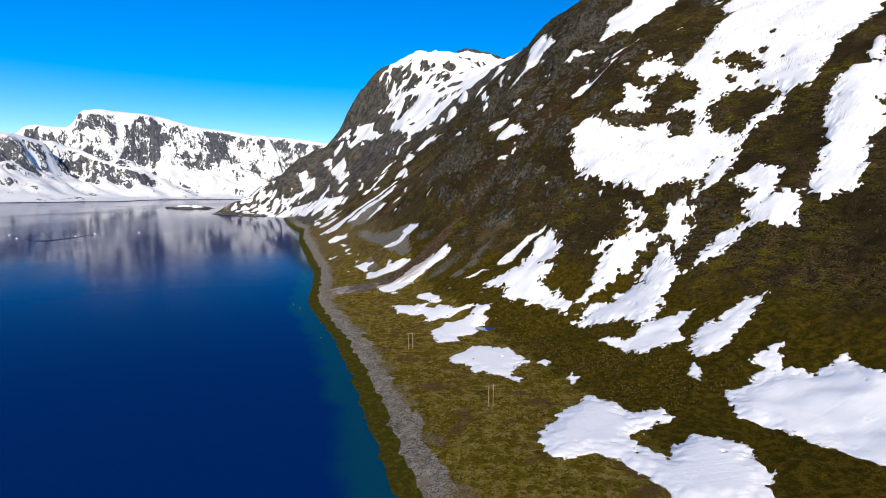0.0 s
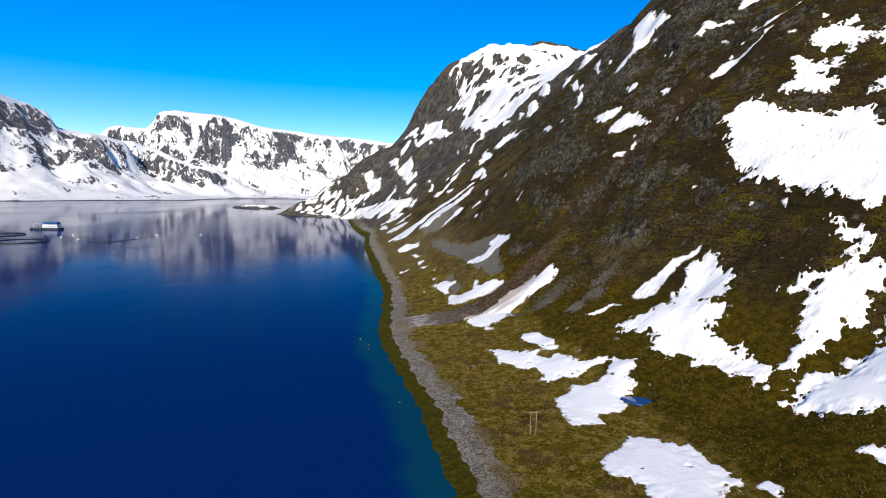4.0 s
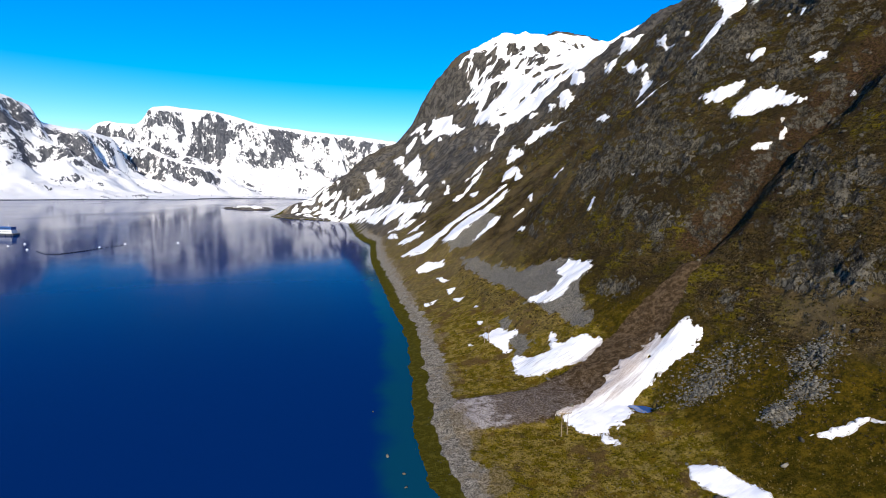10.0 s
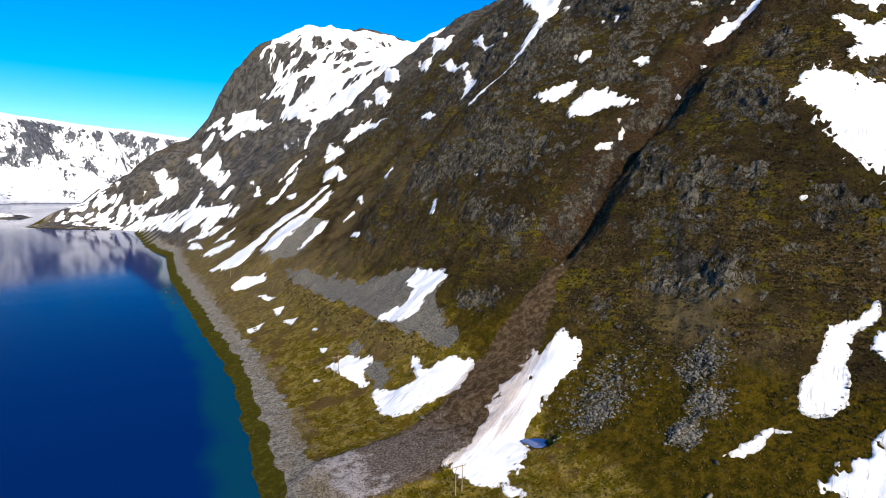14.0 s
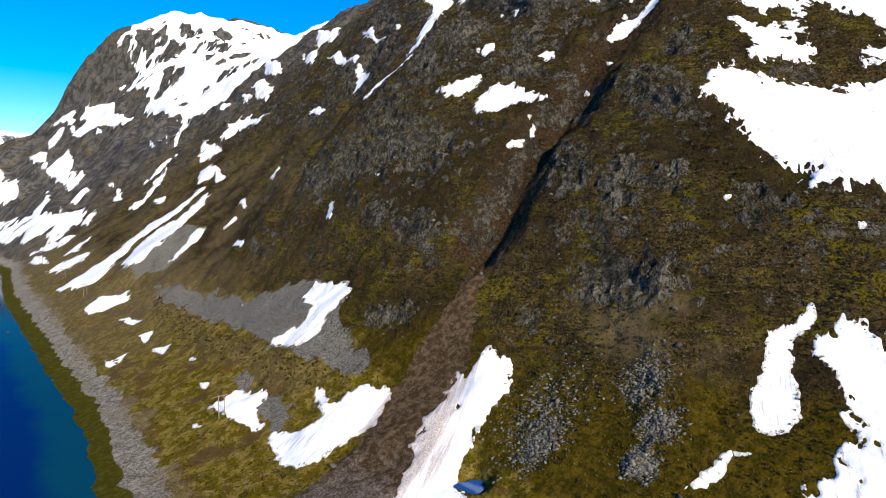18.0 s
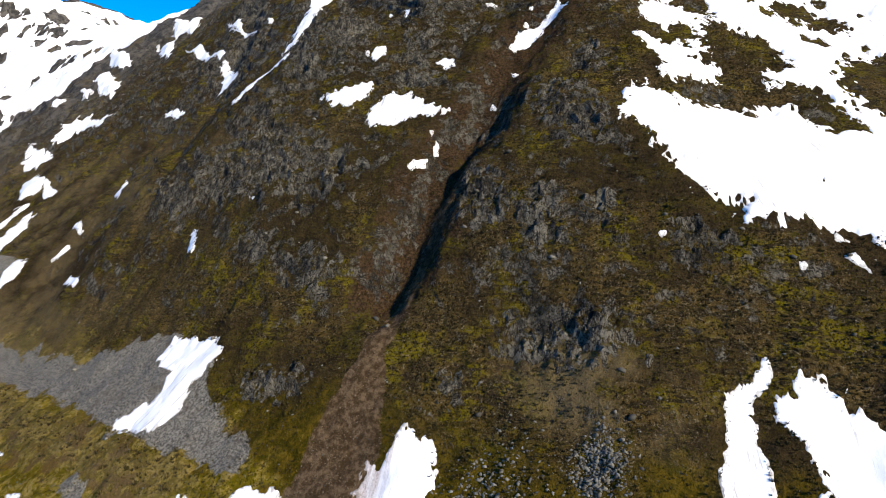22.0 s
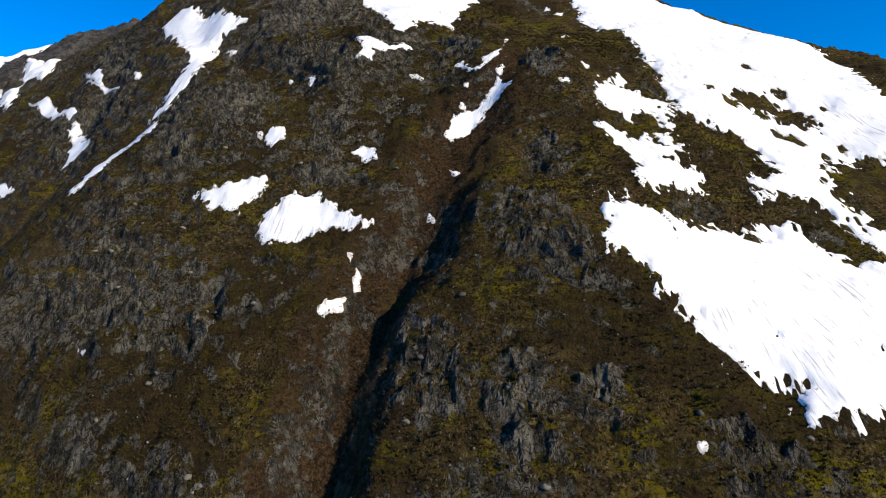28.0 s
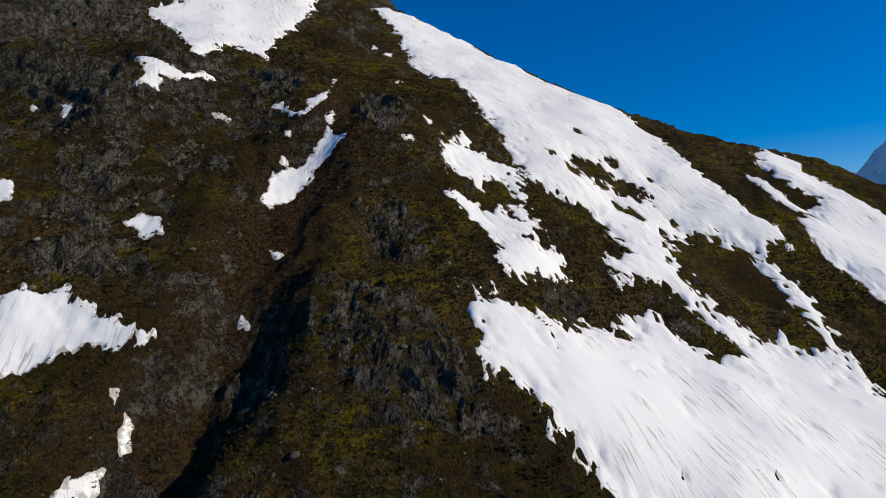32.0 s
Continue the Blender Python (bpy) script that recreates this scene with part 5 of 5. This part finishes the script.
rng = np.random.default_rng(7)
ROCKS = [rock_shape(rng) for _ in range(8)]
TWIGS = [clump_shape(rng, 13, 1.0, 0.75) for _ in range(6)]
TUFTS = [clump_shape(rng, 10, 0.6, 0.8) for _ in range(6)]
GREY = stone_material("grey_stone", (0.045, 0.041, 0.033), (0.200, 0.182, 0.145))
PALE = stone_material("shore_stone", (0.13, 0.112, 0.085), (0.52, 0.455, 0.35), (0.12, 0.10, 0.06))
DARKTWIG = leaf_material("bare_scrub", [(0.020, 0.014, 0.008), (0.050, 0.034, 0.014), (0.045, 0.038, 0.006), (0.110, 0.080, 0.032), (0.028, 0.022, 0.008)])
STRAW = leaf_material("dry_grass", [(0.11, 0.075, 0.012), (0.20, 0.14, 0.045), (0.075, 0.055, 0.006), (0.28, 0.20, 0.085), (0.055, 0.042, 0.008)])
MOSSY = leaf_material("mossy_tufts", [(0.070, 0.056, 0.003), (0.095, 0.080, 0.004), (0.040, 0.033, 0.004), (0.12, 0.09, 0.02)])

# scrub and heath on the slope
x, y = strewn(rng, 90000, -60, 260, 330, 700, lambda x, y, z, k: smooth(14, 45, z) * smooth(-0.55, 0.35, fbm(x / 34, y / 34, 3, 201)) * (1 - np.clip(k["scree"] + k["track"], 0, 1)))
m = snow_free(x, y)
x, y = x[m], y[m]
scatter("heath_scrub", "bare dark brown scrub and heather over the slope", "scrub", DARKTWIG, TWIGS, x, y, rng.uniform(0.45, 1.05, len(x)), rng)
# taller bushes along the bank under the scree
x, y = strewn(rng, 26000, -125, -30, 500, 720, lambda x, y, z, k: 0.10 * smooth(0.3, 0.8, k["bank"]) * (1 - np.clip(k["scree"], 0, 1)))
m = snow_free(x, y)
x, y = x[m], y[m]
scatter("bank_bushes", "bare brown birch bushes along the bank below the scree", "bushes", DARKTWIG, TWIGS, x, y, rng.uniform(0.6, 1.7, len(x)), rng)
# moss and grass tufts between them
x, y = strewn(rng, 60000, -70, 230, 230, 640, lambda x, y, z, k: smooth(4, 12, z) * smooth(0.25, -0.35, fbm(x / 34, y / 34, 3, 201)) * (1 - np.clip(k["scree"] + k["track"] + k["beach"], 0, 1)))
m = snow_free(x, y)
x, y = x[m], y[m]
scatter("moss_tufts", "olive moss and low green tufts on the slope", "moss", MOSSY, TUFTS, x, y, rng.uniform(0.35, 0.8, len(x)), rng)
# straw tussocks on the shore meadow
x, y = strewn(rng, 60000, -160, 120, 190, 760, lambda x, y, z, k: smooth(20, 27, k["d"]) * smooth(45, 14, z) * (1 - np.clip(k["scree"] + k["track"] + k["beach"], 0, 1)) * smooth(-0.5, 0.3, fbm(x / 20, y / 20, 3, 203)))
m = snow_free(x, y)
x, y = x[m], y[m]
scatter("grass_tussocks", "dry straw and olive grass tussocks on the shore meadow", "grass", STRAW, TUFTS, x, y, rng.uniform(0.35, 0.85, len(x)), rng)
# loose stones: beach, scree, talus
x, y = strewn(rng, 42000, -240, 60, 150, 960, lambda x, y, z, k: smooth(0.2, 0.8, k["beach"]) * smooth(1100, 500, y))
scatter("beach_stones", "rounded pale grey stones along the waterline", "stones", PALE, ROCKS, x, y, rng.uniform(0.16, 0.5, len(x)) * rng.uniform(0.6, 1.3, len(x)), rng, 0.2, ICO_F)
x, y = strewn(rng, 40000, -145, 10, 490, 810, lambda x, y, z, k: 0.8 * smooth(0.3, 0.9, k["scree"]) * smooth(0.5, -0.1, fbm(x / 11, y / 16, 3, 207)))
m = snow_free(x, y)
x, y = x[m], y[m]
scatter("scree_stones", "grey angular scree stones", "stones", stone_material("scree_stone", (0.085, 0.077, 0.060), (0.310, 0.280, 0.215)), ROCKS, x, y, rng.uniform(0.25, 0.7, len(x)), rng, 0.25, ICO_F)
x, y = strewn(rng, 26000, -100, 70, 425, 530, lambda x, y, z, k: 0.75 * smooth(0.3, 0.9, k["track"]))
m = snow_free(x, y)
x, y = x[m], y[m]
scatter("avalanche_debris", "brown soil clods and stones in the avalanche track", "debris", stone_material("debris_clods", (0.055, 0.037, 0.019), (0.20, 0.145, 0.085), (0.06, 0.042, 0.022)), ROCKS, x, y, rng.uniform(0.2, 0.55, len(x)), rng, 0.2, ICO_F)
TALUS = [(5, 444, 17, 12), (29, 427, 7, 7), (22, 415, 5, 5), (12, 411, 4, 4), (-2, 436, 8, 6)]
pts = [np.stack([rng.normal(cx, sx * 0.5, 1500), rng.normal(cy, sy * 0.5, 1500)], 1) for cx, cy, sx, sy in TALUS]
pts = np.concatenate(pts)
m = snow_free(pts[:, 0], pts[:, 1])
pts = pts[m]
scatter("talus_blocks", "heaps of grey angular blocks below the outcrops", "stones", GREY, ROCKS, pts[:, 0], pts[:, 1], 0.22 + 1.1 * rng.uniform(0, 1, len(pts)) ** 3, rng, 0.2, ICO_F)
x, y = strewn(rng, 42000, -130, 240, 200, 680, lambda x, y, z, k: 0.09 + 0.3 * smooth(0.3, 0.9, k["rock"]))
m = snow_free(x, y)
x, y = x[m], y[m]
scatter("slope_stones", "scattered grey stones in the heath", "stones", GREY, ROCKS, x, y, rng.uniform(0.3, 1.0, len(x)) ** 1.3, rng, 0.3, ICO_F)

# bedrock outcrops: stepped, fractured masses standing out of the slope
def fractured(x, y, seed):
    """Height of tilted broken blocks, about 0 to 1."""
    x0, y0 = np.floor(x), np.floor(y)
    best, value = np.full(np.shape(x), 9.0), np.zeros(np.shape(x))
    for dx in (-1, 0, 1):
        for dy in (-1, 0, 1):
            h = _hash(x0 + dx, y0 + dy, seed)
            px, py = x - x0 - dx - (h & 255) / 255.0, y - y0 - dy - ((h >> 8) & 255) / 255.0
            d = np.abs(px) + np.abs(py) + 0.3 * np.maximum(np.abs(px), np.abs(py))
            near = d < best
            best = np.where(near, d, best)
            value = np.where(near, ((h >> 16) & 255) / 255.0 + 0.55 * (px * (((h >> 24) & 15) / 7.5 - 1) + py * ((h >> 28) / 7.5 - 1)), value)
    return value


def rock_outcrop(x, y, along, across, strength, label):
    la, lb = math.hypot(*along), math.hypot(*across)
    step = 0.42 if la * lb < 300 else 0.6 if la * lb < 700 else 1.1
    U, V = np.meshgrid(np.arange(-1.3, 1.3, step / la), np.arange(-1.3, 1.3, step / lb))
    X, Y = x + U * along[0] + V * across[0], y + U * along[1] + V * across[1]
    base, _ = land(X, Y)
    mask = smooth(1.15, 0.7, np.hypot(U, V) + 0.55 * fbm(X / 7, Y / 7, 4, 301, 0.6))
    mask = mask * smooth(-0.4, 0.1, 0.25 + fbm(X / 4.5, Y / 4.5, 3, 303)) * (1 - snow_lies(X, Y))
    wx, wy = X + 0.8 * gnoise(X / 2.5, Y / 2.5, 305), Y + 0.8 * gnoise(X / 2.5, Y / 2.5, 306)
    rise = 1.9 * (fractured(wx / 4.2, wy / 5.5, 311) - 0.25) + 1.1 * (fractured(wx / 1.9, wy / 2.4, 313) - 0.3) + 0.55 * (fractured(wx / 0.95, wy / 1.1, 317) - 0.4)
    z = base + 0.58 * mask * strength * rise - 0.9 * (1 - mask)
    me = grid_mesh("rock_outcrop", X, Y, z, np.hypot(U, V) < 1.22)
    me.polygons.foreach_set("use_smooth", np.zeros(len(me.polygons), dtype=bool))
    ob = new("rock_outcrop", me)
    ob.data.materials.append(OUTCROP)
    return tagged(ob, label, "rock outcrop", "rock outcrops on the slope")


for x, y, along, across, strength in CRAGS:
    rock_outcrop(x, y, along, across, strength, "dark craggy cliff of fractured grey rock with shadowed ledges" if strength > 1.05 else "low weathered grey outcrop with mossy ledges in brown heath" if strength < 0.75 else "grey fractured bedrock outcrop on the brown slope")

# single boulders that stand out
BOULDER_MESH = [mesh_of("boulder", rock_shape(rng), ICO_F, GREY) for _ in range(7)]


def boulder(x, y, size, label, group):
    z, _ = land(np.array([x]), np.array([y]))
    ob = new("boulder", BOULDER_MESH[int(rng.integers(0, 7))])
    ob.matrix_world = pose(x, y, float(z[0]) + 0.12 * size, rng.uniform(-14, 14), rng.uniform(-14, 14), rng.uniform(0, 360)) @ Matrix.Scale(size, 4)
    return tagged(ob, label, "boulder", group)


for x, y, s in [(-14, 386, 1.9), (-8, 381, 1.2), (16, 270, 1.6), (20, 342, 1.7), (12, 340, 1.1), (33, 330, 1.5)]:
    boulder(x, y, s, "grey boulder showing through melting snow", "boulders in the snow")
for x, y, s in [(-114, 415, 1.6), (-106, 404, 1.2), (-104, 396, 1.0), (-128, 452, 0.9), (-222, 820, 2.2), (-205, 770, 2.0), (-72, 322, 0.9)]:
    ob = boulder(x, y, s, "dark wet rock standing in the shallow water", "rocks in the water")
    ob.location.z = 0.1 * s
x, y = strewn(rng, 2600, -70, 150, 330, 640, lambda x, y, z, k: 0.03 + 0.22 * smooth(0.2, 0.8, k["rock"]))
m = snow_free(x, y)
for px, py in list(zip(x[m], y[m]))[:150]:
    boulder(float(px), float(py), float(rng.uniform(0.9, 2.1)), "grey angular boulder half sunk in brown heath", "boulders on the slope")

# ---- power line along the shore ----
WOOD = plain("weathered_pole_wood", (0.30, 0.225, 0.14), 0.85, 0.4, 0.0, 0.5)
CERAMIC = plain("brown_insulator_glaze", (0.16, 0.07, 0.035), 0.25, 0.2, 0.0, 0.2)
IRON = plain("galvanised_iron", (0.34, 0.34, 0.33), 0.5, 0.3, 0.8, 0.2)


def power_pole(x, y, turn):
    z, _ = land(np.array([x]), np.array([y]), False)
    e = empty("power_pole", x, y, float(z[0]), turn)
    for s in (-1.1, 1.1):
        p = part("pole", rod(0.17, 0.12, (s, 0, -1.0), (s, 0, 8.8)), WOOD, e)
        part("pole_cap", rod(0.15, 0.05, (s, 0, 8.78), (s, 0, 8.92)), IRON, p)
    part("crossarm", box(5.0, 0.16, 0.22, (0, 0.16, 8.35), 0.02), WOOD, e)
    for s in (-1.1, 1.1):
        part("brace", rod(0.05, 0.05, (s, 0.16, 7.1), (s * 0.35, 0.16, 8.3), 6), WOOD, e)
    for s in (-2.3, 0.0, 2.3):
        bm = rod(0.03, 0.03, (s, 0.16, 8.46), (s, 0.16, 8.6), 6)
        for k in range(3):
            bmesh.ops.create_cone(bm, cap_ends=True, segments=10, radius1=0.11, radius2=0.06, depth=0.09, matrix=Matrix.Translation((s, 0.16, 8.62 + 0.1 * k)))
        part("insulator", bm, CERAMIC, e, "brown glazed insulator")
    return tagged(e, "weathered twin-post wooden power pole on the shore meadow", "power pole", "power poles along the shore")


POLES = [(20, 212), (-17, 294), (-52, 427), (-83, 526), (-159, 772), (-185, 854), (-223, 974)]
for i, (x, y) in enumerate(POLES):
    (ax, ay), (bx, by) = POLES[max(i - 1, 0)], POLES[min(i + 1, len(POLES) - 1)]
    power_pole(x, y, math.degrees(math.atan2(by - ay, bx - ax)) - 90)

# ---- meltwater pools ----
POOL, _n = material("pool_water")
# blue base colour stands in for the sky mirrored in the pool
_n.surface(_n.mix(_n.noise(2.0, 3), (0.004, 0.05, 0.20), (0.008, 0.09, 0.30)), 0.05, specular=0.5)


def melt_pool(x, y, z, wide, label):
    bm = bmesh.new()
    rim = [bm.verts.new((x + wide * (1 + 0.22 * math.sin(2.3 * a + x) + 0.1 * math.sin(5 * a)) * math.cos(a),
                         y + wide * 0.85 * (1 + 0.2 * math.sin(3 * a)) * math.sin(a), z)) for a in (2 * math.pi * k / 48 for k in range(48))]
    bm.faces.new(rim)
    bmesh.ops.triangulate(bm, faces=bm.faces[:])
    return tagged(part("pond_water", bm, POOL), label, "pool", kind="structure")


for px, py, r, bed in PONDS:
    melt_pool(px, py, bed + 0.45, r * 0.9, "small still blue meltwater pool beside the snow")


# ---- fish farm on the fjord ----
WHITE = plain("white_ship_paint", (0.72, 0.73, 0.74), 0.45, 0.15, 0.0, 1.5)
BLUE = plain("blue_ship_paint", (0.03, 0.10, 0.32), 0.4, 0.2, 0.0, 1.5)
HULL = plain("dark_hull_paint", (0.05, 0.055, 0.065), 0.5, 0.3, 0.0, 2.0)
DECK = plain("grey_deck_paint", (0.22, 0.23, 0.24), 0.6, 0.3, 0.0, 1.0)
PLASTIC = plain("black_float_pipe", (0.018, 0.019, 0.02), 0.45, 0.2, 0.0, 0.8)
GLASS = plain("dark_window_glass", (0.02, 0.03, 0.04), 0.08, 0.1, 0.0, 2.0)
BUOY_WHITE = plain("white_buoy_plastic", (0.70, 0.70, 0.68), 0.4, 0.2, 0.0, 0.4)

barge = empty("feed_barge", -868, 1024, 0.0, 8)
part("hull", box(52, 16, 4.2, (0, 0, 0.9), 0.4), HULL, barge)
part("deck", box(51, 15.2, 0.3, (0, 0, 3.15), 0.05), DECK, barge)
lower = part("lower_cabin", box(27, 12, 5.0, (9, 0, 5.8), 0.15), WHITE, barge)
upper = part("upper_cabin", box(24, 11, 4.6, (9.5, 0, 10.6), 0.15), BLUE, barge, "blue painted upper cabin")
for k in range(7):
    for s in (-1, 1):
        part("window", box(1.7, 0.12, 1.3, (-1.5 + 3.5 * k, s * 6.02, 6.2), 0.03), GLASS, lower)
        part("window", box(1.8, 0.12, 1.2, (0.2 + 3.1 * k, s * 5.52, 11.2), 0.03), GLASS, upper)
part("white_band", box(24.2, 11.2, 0.9, (9.5, 0, 8.7), 0.05), WHITE, barge)
part("roof", box(25.2, 12.2, 0.5, (9.5, 0, 13.2), 0.1), BLUE, barge, "blue flat roof")
part("mast", rod(0.25, 0.12, (14, 0, 13.3), (14, 0, 20)), WHITE, barge)
for k in range(3):
    silo = part("silo", rod(2.3, 2.3, (-19 + 6.2 * k, 2.5, 3.3), (-19 + 6.2 * k, 2.5, 6.0), 20), DECK, barge)
    part("hatch", rod(2.0, 0.7, (-19 + 6.2 * k, 2.5, 6.0), (-19 + 6.2 * k, 2.5, 6.9), 20), DECK, silo)
crane = part("crane_post", rod(0.5, 0.4, (-22, -4, 3.3), (-22, -4, 9)), WHITE, barge)
part("crane_jib", rod(0.3, 0.15, (-22, -4, 8.8), (-11, -4, 11.5)), WHITE, crane)
for k in range(14):
    part("rail_post", rod(0.07, 0.07, (-25 + 3.85 * k, -7.4, 3.3), (-25 + 3.85 * k, -7.4, 4.5), 6), IRON, barge)
part("rail", rod(0.06, 0.06, (-25, -7.4, 4.5), (25, -7.4, 4.5), 6), IRON, barge)
for k in range(6):
    part("fender", rod(0.7, 0.7, (-22 + 9 * k, -8.4, 0.3), (-22 + 9 * k, -8.4, 2.6), 12), PLASTIC, barge, "black rubber fender")
tagged(barge, "blue and white feed barge moored on the fjord", "barge")


def fish_cage(x, y, radius):
    e = empty("fish_cage", x, y, 0.0)
    part("float_pipe", ring(radius, 0.9, 0.25, 96), PLASTIC, e)
    part("float_pipe", ring(radius - 2.6, 0.9, 0.25, 96), PLASTIC, e)
    part("hand_rail", ring(radius - 1.2, 0.25, 2.4, 96, 6), PLASTIC, e)
    for k in range(24):
        a = 2 * math.pi * k / 24
        part("stanchion", rod(0.2, 0.2, ((radius - 1.2) * math.cos(a), (radius - 1.2) * math.sin(a), 0.2), ((radius - 1.2) * math.cos(a), (radius - 1.2) * math.sin(a), 2.4), 6), PLASTIC, e)
    return tagged(e, "round black floating fish cage ring on the water", "fish cage", "fish cages")


fish_cage(-735, 830, 34)
fish_cage(-845, 905, 34)


def buoy(x, y, r):
    e = empty("buoy", x, y, 0.0)
    bm = bmesh.new()
    bmesh.ops.create_uvsphere(bm, u_segments=16, v_segments=10, radius=r, matrix=Matrix.Translation((0, 0, r * 0.45)))
    part("float", bm, BUOY_WHITE, e)
    part("lifting_eye", ring(r * 0.2, r * 0.06, r * 1.5, 16, 6), IRON, e)
    return tagged(e, "round white mooring buoy on the water", "buoy", "mooring buoys")


for x, y in [(-678, 871), (-619, 923), (-694, 752), (-728, 895), (-732, 925), (-616, 970), (-560, 1010)]:
    buoy(x, y, 1.5)


def floating_boom(points):
    e = empty("floating_boom", points[0][0], points[0][1], 0.0)
    n = 26
    for k in range(n):
        t = k / n * (len(points) - 1)
        i = int(t)
        f = t - i
        a = Vector((points[i][0] + f * (points[i + 1][0] - points[i][0]) - points[0][0], points[i][1] + f * (points[i + 1][1] - points[i][1]) - points[0][1], 0.15))
        d = Vector((points[i + 1][0] - points[i][0], points[i + 1][1] - points[i][1], 0)).normalized()
        part("float", rod(0.75, 0.75, a, a + d * 5.0, 8), PLASTIC, e)
    return tagged(e, "curved line of dark floats on the water", "boom")


floating_boom([(-660, 866), (-632, 846), (-616, 848), (-612, 880), (-614, 914), (-616, 970)])
